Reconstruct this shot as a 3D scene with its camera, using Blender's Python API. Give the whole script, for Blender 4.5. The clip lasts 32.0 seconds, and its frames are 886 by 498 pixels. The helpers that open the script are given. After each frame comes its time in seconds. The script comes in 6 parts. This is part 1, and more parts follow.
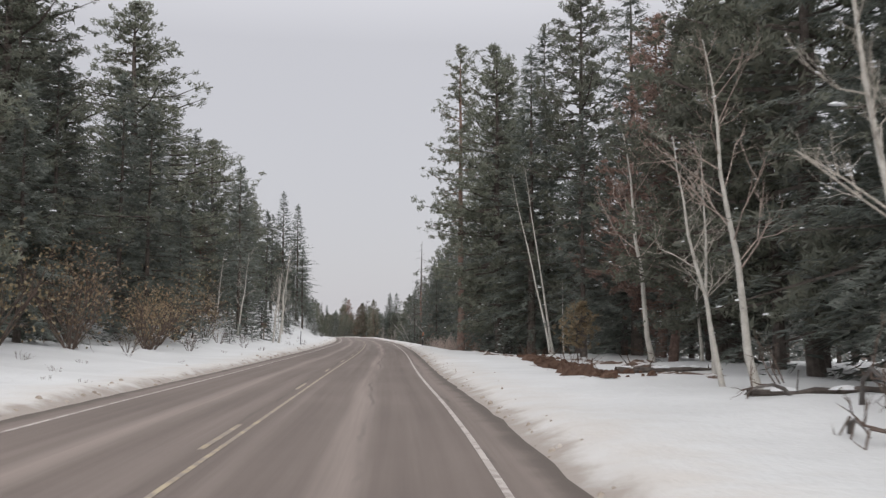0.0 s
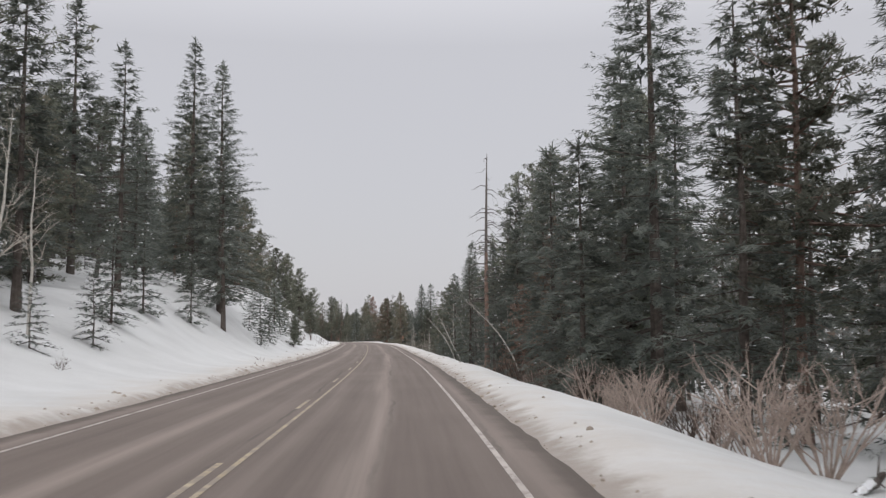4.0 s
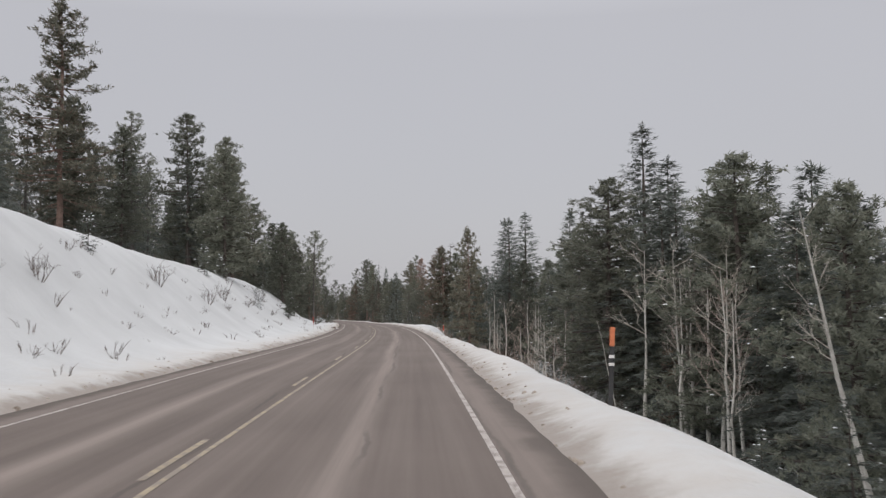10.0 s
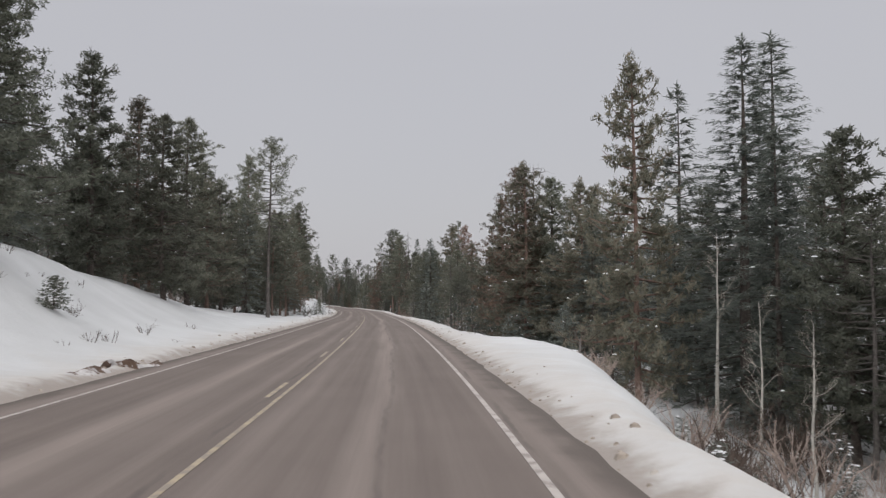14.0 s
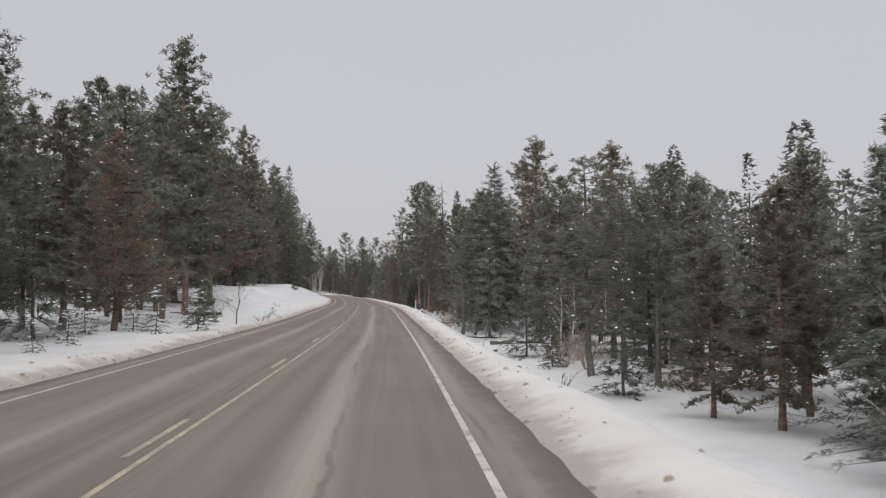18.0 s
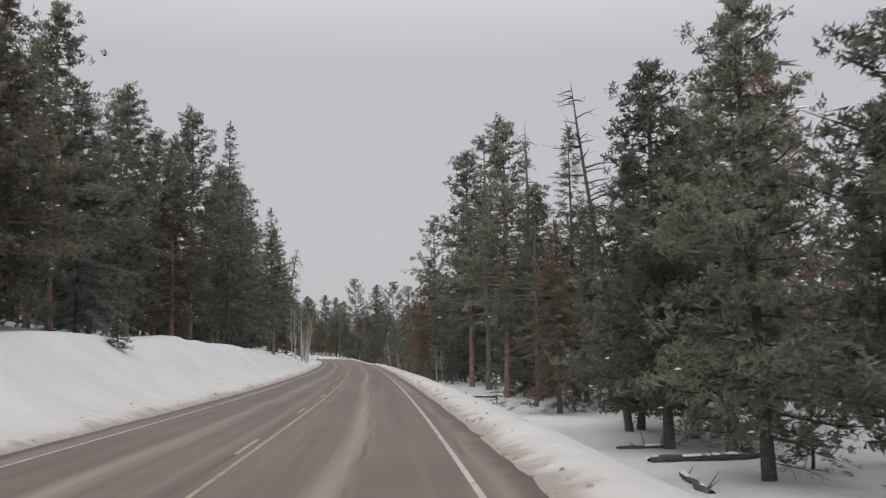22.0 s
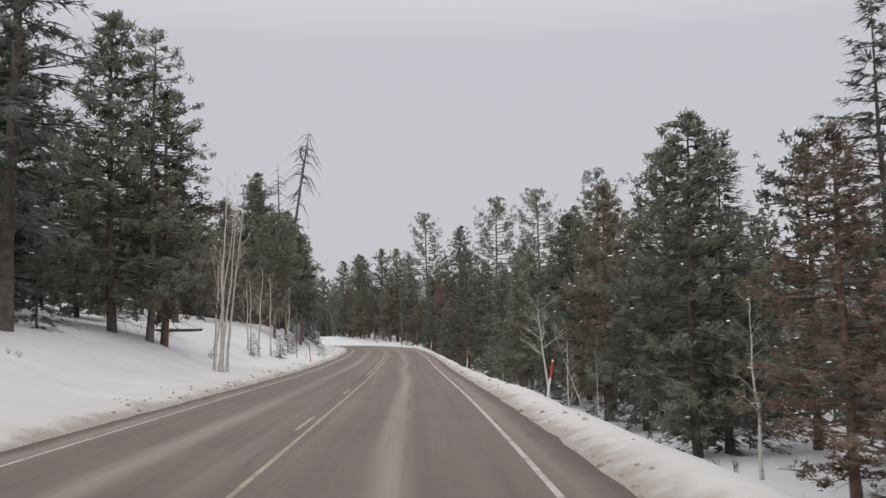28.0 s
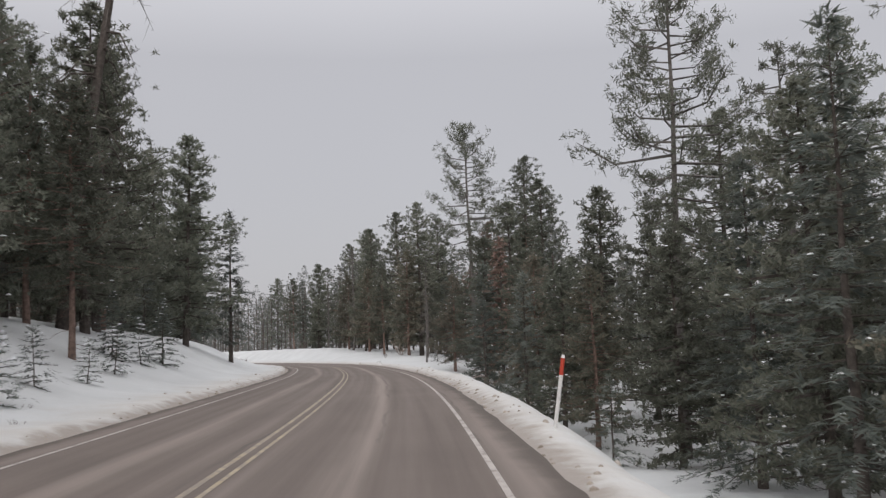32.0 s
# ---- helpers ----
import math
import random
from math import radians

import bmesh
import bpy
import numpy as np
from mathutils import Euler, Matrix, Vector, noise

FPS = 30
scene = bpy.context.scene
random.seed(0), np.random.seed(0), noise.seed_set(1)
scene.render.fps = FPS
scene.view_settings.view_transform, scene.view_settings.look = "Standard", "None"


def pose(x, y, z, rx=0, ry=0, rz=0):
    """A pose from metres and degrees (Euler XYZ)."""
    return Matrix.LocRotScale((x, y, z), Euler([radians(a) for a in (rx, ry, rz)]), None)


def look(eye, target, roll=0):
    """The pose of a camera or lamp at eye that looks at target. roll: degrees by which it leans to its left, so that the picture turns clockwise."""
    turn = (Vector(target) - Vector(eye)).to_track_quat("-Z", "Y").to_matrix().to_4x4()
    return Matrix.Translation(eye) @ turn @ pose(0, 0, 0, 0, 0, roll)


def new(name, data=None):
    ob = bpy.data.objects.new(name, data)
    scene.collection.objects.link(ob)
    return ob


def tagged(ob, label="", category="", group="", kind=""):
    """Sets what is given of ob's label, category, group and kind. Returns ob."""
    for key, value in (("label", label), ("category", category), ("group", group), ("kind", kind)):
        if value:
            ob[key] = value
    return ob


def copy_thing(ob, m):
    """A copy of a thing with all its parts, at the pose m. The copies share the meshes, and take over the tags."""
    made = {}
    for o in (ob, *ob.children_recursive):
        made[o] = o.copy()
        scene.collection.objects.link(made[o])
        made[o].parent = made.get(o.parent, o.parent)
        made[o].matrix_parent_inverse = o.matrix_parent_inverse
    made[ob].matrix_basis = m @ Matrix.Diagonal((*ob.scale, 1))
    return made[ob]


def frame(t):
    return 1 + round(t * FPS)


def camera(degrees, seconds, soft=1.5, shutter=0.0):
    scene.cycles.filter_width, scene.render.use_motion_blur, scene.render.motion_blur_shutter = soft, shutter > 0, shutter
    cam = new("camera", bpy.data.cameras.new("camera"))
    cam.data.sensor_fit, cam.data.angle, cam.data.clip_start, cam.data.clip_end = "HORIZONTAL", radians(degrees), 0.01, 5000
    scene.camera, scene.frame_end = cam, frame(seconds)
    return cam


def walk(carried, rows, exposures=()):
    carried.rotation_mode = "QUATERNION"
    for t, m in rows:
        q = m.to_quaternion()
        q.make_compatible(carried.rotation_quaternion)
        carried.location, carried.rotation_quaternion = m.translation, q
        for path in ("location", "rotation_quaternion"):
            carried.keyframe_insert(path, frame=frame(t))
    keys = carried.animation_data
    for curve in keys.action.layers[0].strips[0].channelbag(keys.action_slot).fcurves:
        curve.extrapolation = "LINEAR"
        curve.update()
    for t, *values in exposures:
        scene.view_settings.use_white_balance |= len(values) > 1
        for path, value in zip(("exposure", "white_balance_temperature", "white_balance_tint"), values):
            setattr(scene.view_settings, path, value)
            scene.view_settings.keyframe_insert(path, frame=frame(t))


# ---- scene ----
cam = camera(49.5, 32.0, soft=1.35, shutter=0.12)
PATH = [
    (0, (1.152, 0.225, 3.272), (1.2008, 2.2152, 3.4616), 0.13),
    (0.5, (0.962, 11.215, 3.442), (0.9984, 13.2053, 3.6322), 0.07),
    (1, (0.705, 22.346, 3.566), (0.7267, 24.3369, 3.7604), 0.01),
    (1.5, (0.387, 33.563, 3.652), (0.3943, 35.5539, 3.8398), -0.04),
    (2, (0.014, 44.815, 3.745), (0.0110, 46.8066, 3.9322), 0.08),
    (2.5, (-0.404, 56.075, 3.854), (-0.4127, 58.0657, 4.0427), 0.28),
    (3, (-0.855, 67.324, 3.964), (-0.8675, 69.3147, 4.1537), 0.23),
    (3.5, (-1.332, 78.556, 4.070), (-1.3488, 80.5469, 4.2592), -0.31),
    (4, (-1.830, 89.770, 4.171), (-1.8442, 91.7603, 4.3651), -0.39),
    (4.5, (-2.349, 100.967, 4.269), (-2.3690, 102.9577, 4.4555), -0.47),
    (5, (-2.889, 112.148, 4.362), (-2.9155, 114.1401, 4.5394), -0.63),
    (5.5, (-3.452, 123.317, 4.452), (-3.4770, 125.3106, 4.6120), -0.85),
    (6, (-4.043, 134.476, 4.538), (-4.0747, 136.4694, 4.6907), -0.83),
    (6.5, (-4.668, 145.625, 4.619), (-4.7122, 147.6196, 4.7633), -1.02),
    (7, (-5.339, 156.768, 4.697), (-5.3960, 158.7624, 4.8360), -1.64),
    (7.5, (-6.077, 167.905, 4.775), (-6.1432, 169.8991, 4.9101), -1.61),
    (8, (-6.896, 179.037, 4.864), (-6.9786, 181.0314, 4.9935), -1.61),
    (8.5, (-7.802, 190.168, 4.967), (-7.9036, 192.1613, 5.1007), -1.34),
    (9, (-8.781, 201.303, 5.079), (-8.8978, 203.2944, 5.2194), -1.44),
    (9.5, (-9.801, 212.447, 5.192), (-9.9246, 214.4380, 5.3383), -1.33),
    (10, (-10.835, 223.608, 5.298), (-10.9607, 225.5989, 5.4434), -0.71),
    (10.5, (-11.871, 234.791, 5.394), (-11.9970, 236.7818, 5.5351), -0.43),
    (11, (-12.923, 245.997, 5.477), (-13.0599, 247.9880, 5.6106), -0.25),
    (11.5, (-14.020, 257.227, 5.540), (-14.1693, 259.2171, 5.6684), 0.01),
    (12, (-15.194, 268.478, 5.586), (-15.3565, 270.4669, 5.7223), -0.17),
    (12.5, (-16.465, 279.749, 5.627), (-16.6380, 281.7374, 5.7608), 0.43),
    (13, (-17.830, 291.040, 5.680), (-18.0146, 293.0270, 5.8105), 0.34),
    (13.5, (-19.278, 302.349, 5.746), (-19.4724, 304.3360, 5.8691), -0.02),
    (14, (-20.793, 313.677, 5.819), (-20.9931, 315.6636, 5.9386), -0.31),
    (14.5, (-22.366, 325.022, 5.888), (-22.5663, 327.0086, 6.0093), 0.06),
    (15, (-23.995, 336.382, 5.950), (-24.2005, 338.3677, 6.0683), -0.18),
    (15.5, (-25.680, 347.752, 6.003), (-25.8979, 349.7370, 6.1178), -0.40),
    (16, (-27.430, 359.129, 6.049), (-27.6625, 361.1120, 6.1561), -0.35),
    (16.5, (-29.245, 370.506, 6.086), (-29.4912, 372.4881, 6.1847), -0.05),
    (17, (-31.121, 381.879, 6.115), (-31.3672, 383.8625, 6.1980), -0.07),
    (17.5, (-33.045, 393.245, 6.135), (-33.2964, 395.2277, 6.2173), -0.41),
    (18, (-35.014, 404.596, 6.145), (-35.2660, 406.5780, 6.2406), -0.50),
    (18.5, (-37.037, 415.922, 6.149), (-37.3161, 417.8999, 6.2535), -0.27),
    (19, (-39.112, 427.215, 6.152), (-39.3895, 429.1913, 6.2757), -0.13),
    (19.5, (-41.221, 438.467, 6.159), (-41.5032, 440.4427, 6.2921), -0.04),
    (20, (-43.355, 449.674, 6.175), (-43.6389, 451.6476, 6.3270), -0.09),
    (20.5, (-45.519, 460.826, 6.207), (-45.8083, 462.7981, 6.3757), -0.32),
    (21, (-47.728, 471.918, 6.264), (-48.0205, 473.8884, 6.4479), -1.23),
    (21.5, (-49.977, 482.950, 6.342), (-50.2676, 484.9181, 6.5485), -1.12),
    (22, (-52.260, 493.925, 6.417), (-52.5482, 495.8912, 6.6415), -0.95),
    (22.5, (-54.577, 504.848, 6.468), (-54.8709, 506.8126, 6.6972), -0.89),
    (23, (-56.937, 515.724, 6.489), (-57.2371, 517.6881, 6.7148), -1.11),
    (23.5, (-59.346, 526.560, 6.498), (-59.6516, 528.5241, 6.7210), -1.03),
    (24, (-61.798, 537.367, 6.511), (-62.1209, 539.3285, 6.7310), -1.10),
    (24.5, (-64.285, 548.155, 6.535), (-64.6292, 550.1118, 6.7620), -0.55),
    (25, (-66.798, 558.933, 6.568), (-67.1565, 560.8865, 6.8045), -0.31),
    (25.5, (-69.331, 569.710, 6.609), (-69.6997, 571.6618, 6.8441), -0.63),
    (26, (-71.891, 580.490, 6.656), (-72.2715, 582.4401, 6.8865), -0.64),
    (26.5, (-74.485, 591.276, 6.710), (-74.8801, 593.2239, 6.9312), -0.49),
    (27, (-77.115, 602.070, 6.773), (-77.5308, 604.0142, 6.9873), -0.70),
    (27.5, (-79.781, 612.873, 6.850), (-80.2114, 614.8159, 7.0534), -0.90),
    (28, (-82.482, 623.688, 6.935), (-82.9267, 625.6277, 7.1293), -1.02),
    (28.5, (-85.217, 634.511, 7.010), (-85.6964, 636.4432, 7.2036), -1.11),
    (29, (-87.988, 645.342, 7.056), (-88.4856, 647.2691, 7.2518), -1.42),
    (29.5, (-90.794, 656.176, 7.075), (-91.3026, 658.1001, 7.2759), -1.19),
    (30, (-93.632, 667.010, 7.091), (-94.1471, 668.9310, 7.3002), -0.83),
    (30.5, (-96.501, 677.834, 7.134), (-97.0154, 679.7553, 7.3428), -1.20),
    (31, (-99.395, 688.636, 7.216), (-99.9052, 690.5586, 7.4240), -1.46),
    (31.5, (-102.312, 699.395, 7.326), (-102.8207, 701.3184, 7.5359), -1.83),
    (32, (-105.249, 710.082, 7.454), (-105.7576, 712.0045, 7.6712), -1.90),
]
walk(cam, [(t, look(eye, target, roll)) for t, eye, target, roll in PATH], exposures=[(0, 0.15, 6440, 10), (2, 0.2, 6440, 10), (3.5, 0.16, 6440, 10), (6, 0.06, 6440, 10), (8, 0.06, 6440, 10), (9, -0.05, 6420, 10), (13, -0.05, 6420, 10), (17, 0.04, 6440, 10), (18.5, 0.1, 6440, 10), (21, -0.02, 6440, 10), (25, 0.08, 6440, 10), (29, 0.08, 6440, 10), (32, -0.03, 6440, 10)])

# ---- world and light: a closed grey winter sky ----
world = bpy.data.worlds.new("overcast")
scene.world = world
world.use_nodes = True
wn, wl = world.node_tree.nodes, world.node_tree.links
wn.clear()
SUN_EL, SUN_AZ = radians(22), radians(178)


def wnode(kind, **kw):
    n = wn.new(kind)
    for k, v in kw.items():
        n.inputs[k].default_value = v
    return n


sky = wn.new("ShaderNodeTexSky")
sky.sky_type, sky.sun_disc = "NISHITA", False
sky.sun_elevation, sky.sun_rotation, sky.air_density, sky.dust_density = SUN_EL, SUN_AZ, 1.0, 4.0
bg_clear = wnode("ShaderNodeBackground", Strength=0.012)
wl.new(sky.outputs[0], bg_clear.inputs["Color"])
coord = wn.new("ShaderNodeTexCoord")
sep = wn.new("ShaderNodeSeparateXYZ")
wl.new(coord.outputs["Generated"], sep.inputs[0])
lift = wn.new("ShaderNodeMapRange")
lift.inputs["From Min"].default_value, lift.inputs["From Max"].default_value = 0.3, 0.85
lift.inputs["To Min"].default_value, lift.inputs["To Max"].default_value = 0.0, 1.0
wl.new(sep.outputs["Z"], lift.inputs["Value"])
cloud = wnode("ShaderNodeTexNoise", Scale=1.6, Detail=4.0)
wl.new(coord.outputs["Generated"], cloud.inputs["Vector"])
tint = wn.new("ShaderNodeMix")
tint.data_type = "RGBA"
tint.inputs["A"].default_value, tint.inputs["B"].default_value = (0.5, 0.49, 0.51, 1), (1.52, 1.5, 1.53, 1)
wl.new(lift.outputs[0], tint.inputs["Factor"])
soft_cloud = wn.new("ShaderNodeMapRange")
soft_cloud.inputs["To Min"].default_value, soft_cloud.inputs["To Max"].default_value = 0.95, 1.05
wl.new(cloud.outputs["Fac"], soft_cloud.inputs["Value"])
bg_cloud = wn.new("ShaderNodeBackground")
wl.new(tint.outputs["Result"], bg_cloud.inputs["Color"])
wl.new(soft_cloud.outputs[0], bg_cloud.inputs["Strength"])
both = wn.new("ShaderNodeAddShader")
wout = wn.new("ShaderNodeOutputWorld")
wl.new(bg_clear.outputs[0], both.inputs[0])
wl.new(bg_cloud.outputs[0], both.inputs[1])
wl.new(both.outputs[0], wout.inputs["Surface"])

sun_data = bpy.data.lights.new("veiled_sun", "SUN")
sun_data.energy, sun_data.angle, sun_data.color = 1.5, radians(60), (1.0, 0.96, 0.92)
sun = new("veiled_sun", sun_data)
sun.matrix_world = pose(0, 0, 60, 90 - math.degrees(SUN_EL), 0, 180 - math.degrees(SUN_AZ))


# ---- materials ----
def material(name, rough=0.8, spec=0.3):
    m = bpy.data.materials.new(name)
    m.use_nodes = True
    b = m.node_tree.nodes["Principled BSDF"]
    b.inputs["Roughness"].default_value = rough
    b.inputs["Specular IOR Level"].default_value = spec
    return m, m.node_tree.nodes, m.node_tree.links, b


def noise_node(nodes, links, scale, detail=4.0, vec=None, rough=0.55):
    n = nodes.new("ShaderNodeTexNoise")
    n.inputs["Scale"].default_value, n.inputs["Detail"].default_value, n.inputs["Roughness"].default_value = scale, detail, rough
    if vec is not None:
        links.new(vec, n.inputs["Vector"])
    return n.outputs["Fac"]


def ramp_node(nodes, links, fac, stops):
    r = nodes.new("ShaderNodeValToRGB")
    e = r.color_ramp.elements
    while len(e) < len(stops):
        e.new(0.5)
    for el, (p, c) in zip(e, stops):
        el.position, el.color = p, (*c, 1)
    links.new(fac, r.inputs["Fac"])
    return r.outputs["Color"]


def mix_node(nodes, links, fac, a, b, blend="MIX"):
    n = nodes.new("ShaderNodeMix")
    n.data_type, n.blend_type = "RGBA", blend
    for key, v in (("Factor", fac), ("A", a), ("B", b)):
        if isinstance(v, bpy.types.NodeSocket):
            links.new(v, n.inputs[key])
        else:
            n.inputs[key].default_value = v if key == "Factor" else (*v, 1)
    return n.outputs["Result"]


def math_node(nodes, links, op, a, b=None, c=None):
    n = nodes.new("ShaderNodeMath")
    n.operation = op
    for i, v in enumerate((a, b, c)):
        if v is None:
            continue
        if isinstance(v, bpy.types.NodeSocket):
            links.new(v, n.inputs[i])
        else:
            n.inputs[i].default_value = v
    return n.outputs[0]


def range_node(nodes, links, v, a, b, c=0.0, d=1.0):
    n = nodes.new("ShaderNodeMapRange")
    n.interpolation_type = "SMOOTHSTEP"
    for i, x in zip((1, 2, 3, 4), (a, b, c, d)):
        n.inputs[i].default_value = x
    links.new(v, n.inputs[0])
    return n.outputs[0]


def bump_node(nodes, links, bsdf, height, strength, dist):
    n = nodes.new("ShaderNodeBump")
    n.inputs["Strength"].default_value, n.inputs["Distance"].default_value = strength, dist
    links.new(height, n.inputs["Height"])
    links.new(n.outputs[0], bsdf.inputs["Normal"])


def obj_coord(nodes):
    return nodes.new("ShaderNodeTexCoord").outputs["Object"]


def speckled(name, stops, scale=6.0, rough=0.85, bump=0.4, dist=0.02, spec=0.3, jitter=0.0, fine=None):
    """A surface whose colour runs through stops by noise, with a second, finer noise as relief."""
    m, nodes, links, b = material(name, rough, spec)
    v = obj_coord(nodes)
    col = ramp_node(nodes, links, noise_node(nodes, links, scale, 5.0, v), stops)
    small = noise_node(nodes, links, (fine or scale * 7), 3.0, v)
    col = mix_node(nodes, links, 0.35, col, ramp_node(nodes, links, small, [(0.3, (0.45, 0.45, 0.45)), (0.7, (1, 1, 1))]), "MULTIPLY")
    if jitter:
        info = nodes.new("ShaderNodeObjectInfo")
        shade = range_node(nodes, links, info.outputs["Random"], 0, 1, 1 - jitter, 1 + jitter)
        comb = nodes.new("ShaderNodeCombineColor")
        for i in range(3):
            links.new(shade, comb.inputs[i])
        col = mix_node(nodes, links, 1.0, col, comb.outputs[0], "MULTIPLY")
    links.new(col, b.inputs["Base Color"])
    if bump:
        bump_node(nodes, links, b, small, bump, dist)
    return m


def needle_material(name, stops, jitter=0.25):
    """Waxy needles: colour varies from spray to spray and from tree to tree."""
    m, nodes, links, b = material(name, 0.55, 0.45)
    geo = nodes.new("ShaderNodeNewGeometry")
    col = ramp_node(nodes, links, geo.outputs["Random Per Island"], stops)
    patch = noise_node(nodes, links, 0.9, 2.0, obj_coord(nodes))
    col = mix_node(nodes, links, 0.5, col, ramp_node(nodes, links, patch, [(0.3, (0.66, 0.62, 0.57)), (0.65, (1.0, 1.0, 1.0))]), "MULTIPLY")
    info = nodes.new("ShaderNodeObjectInfo")
    hsv = nodes.new("ShaderNodeHueSaturation")
    links.new(col, hsv.inputs["Color"])
    links.new(range_node(nodes, links, info.outputs["Random"], 0, 1, 1 - jitter, 1 + jitter), hsv.inputs["Value"])
    wander = math_node(nodes, links, "FRACT", math_node(nodes, links, "MULTIPLY", info.outputs["Random"], 7.31))
    links.new(range_node(nodes, links, wander, 0, 1, 0.485, 0.51), hsv.inputs["Hue"])
    links.new(hsv.outputs[0], b.inputs["Base Color"])
    trans = nodes.new("ShaderNodeBsdfTranslucent")
    links.new(hsv.outputs[0], trans.inputs["Color"])
    mixs = nodes.new("ShaderNodeMixShader")
    mixs.inputs[0].default_value = 0.5
    links.new(b.outputs[0], mixs.inputs[1])
    links.new(trans.outputs[0], mixs.inputs[2])
    links.new(mixs.outputs[0], nodes["Material Output"].inputs["Surface"])
    return m


NEEDLE_FIR = needle_material("needles_fir", [(0.0, (0.128, 0.148, 0.133)), (0.5, (0.158, 0.178, 0.158)), (1.0, (0.203, 0.218, 0.192))])
NEEDLE_PINE = needle_material("needles_pine", [(0.0, (0.134, 0.147, 0.117)), (0.5, (0.166, 0.178, 0.14)), (1.0, (0.214, 0.219, 0.175))])
NEEDLE_BROWN = needle_material("needles_dead", [(0.0, (0.165, 0.122, 0.1)), (0.5, (0.245, 0.176, 0.14)), (1.0, (0.345, 0.245, 0.192))])
NEEDLE_OLIVE = needle_material("needles_olive", [(0.0, (0.138, 0.138, 0.11)), (0.45, (0.17, 0.168, 0.132)), (0.8, (0.205, 0.193, 0.152)), (1.0, (0.25, 0.2, 0.152))])
NEEDLE_FAR = needle_material("needles_far", [(0.0, (0.13, 0.142, 0.136)), (0.5, (0.165, 0.17, 0.16)), (0.9, (0.205, 0.205, 0.188)), (0.96, (0.25, 0.195, 0.165))])
LEAF_OCHRE = needle_material("leaves_withered", [(0.0, (0.23, 0.178, 0.115)), (0.5, (0.345, 0.27, 0.172)), (1.0, (0.46, 0.368, 0.241))])
BARK_DARK = speckled("bark_dark", [(0.3, (0.075, 0.064, 0.058)), (0.7, (0.16, 0.138, 0.124))], 5.0, 0.95, 0.8, 0.04, 0.1)
BARK_RED = speckled("bark_orange", [(0.25, (0.11, 0.083, 0.072)), (0.55, (0.245, 0.172, 0.145)), (0.8, (0.34, 0.245, 0.21))], 3.5, 0.95, 0.8, 0.05, 0.1)
BARK_GREY = speckled("bark_weathered", [(0.3, (0.09, 0.08, 0.075)), (0.7, (0.19, 0.175, 0.165))], 4.0, 0.95, 0.6, 0.03, 0.1)
BARK_ASPEN = speckled("bark_aspen", [(0.27, (0.07, 0.06, 0.05)), (0.36, (0.42, 0.4, 0.365)), (0.75, (0.61, 0.59, 0.55))], 3.0, 0.8, 0.3, 0.02, 0.2)
TWIG_ROSE = speckled("twig_rosy", [(0.3, (0.3, 0.24, 0.21)), (0.7, (0.46, 0.38, 0.335))], 6.0, 0.9, 0.0)
TWIG_PALE = speckled("twig_pale", [(0.3, (0.36, 0.33, 0.29)), (0.7, (0.52, 0.48, 0.43))], 6.0, 0.9, 0.0)
TWIG_DARK = speckled("twig_dark", [(0.3, (0.07, 0.055, 0.045)), (0.7, (0.16, 0.12, 0.10))], 6.0, 0.9, 0.0)
CLOD = speckled("dirty_snow", [(0.35, (0.24, 0.2, 0.165)), (0.55, (0.42, 0.37, 0.32)), (0.75, (0.56, 0.54, 0.52))], 1.5, 0.9, 0.3, 0.02)
SNOW_CLUMP = speckled("snow_on_branch", [(0.3, (0.74, 0.75, 0.78)), (0.7, (0.86, 0.87, 0.88))], 4.0, 0.7, 0.3, 0.03, 0.2)
SOIL_SNOWY = speckled("soil_and_snow", [(0.3, (0.07, 0.045, 0.033)), (0.5, (0.14, 0.095, 0.072)), (0.54, (0.55, 0.53, 0.52)), (0.8, (0.68, 0.67, 0.68))], 1.3, 0.95, 1.0, 0.06, 0.15, fine=5.0)
SOIL = speckled("bare_soil", [(0.25, (0.06, 0.036, 0.026)), (0.55, (0.12, 0.075, 0.055)), (0.8, (0.2, 0.14, 0.11))], 2.2, 0.98, 1.0, 0.06, 0.1)
ROCK = speckled("rock", [(0.3, (0.2, 0.18, 0.165)), (0.7, (0.38, 0.355, 0.33))], 2.5, 0.9, 0.7, 0.04, 0.2)
PAINT_WHITE = speckled("post_white", [(0.3, (0.62, 0.61, 0.6)), (0.7, (0.78, 0.77, 0.76))], 8.0, 0.5, 0.1, 0.005)
PAINT_RED = speckled("post_red", [(0.3, (0.42, 0.05, 0.03)), (0.7, (0.56, 0.085, 0.05))], 8.0, 0.45, 0.1, 0.005)
PAINT_ORANGE = speckled("post_orange", [(0.3, (0.55, 0.17, 0.08)), (0.7, (0.66, 0.24, 0.12))], 8.0, 0.5, 0.1, 0.005)
POST_DARK = speckled("post_dark", [(0.3, (0.028, 0.028, 0.03)), (0.7, (0.06, 0.06, 0.062))], 8.0, 0.5, 0.1, 0.005)
SIGN_GREY = speckled("sign_back", [(0.3, (0.15, 0.15, 0.152)), (0.7, (0.2, 0.2, 0.204))], 5.0, 0.5, 0.1, 0.004, 0.5)
WOOD_GREY = speckled("wood_weathered", [(0.3, (0.15, 0.12, 0.095)), (0.7, (0.28, 0.235, 0.19))], 5.0, 0.9, 0.4, 0.01)


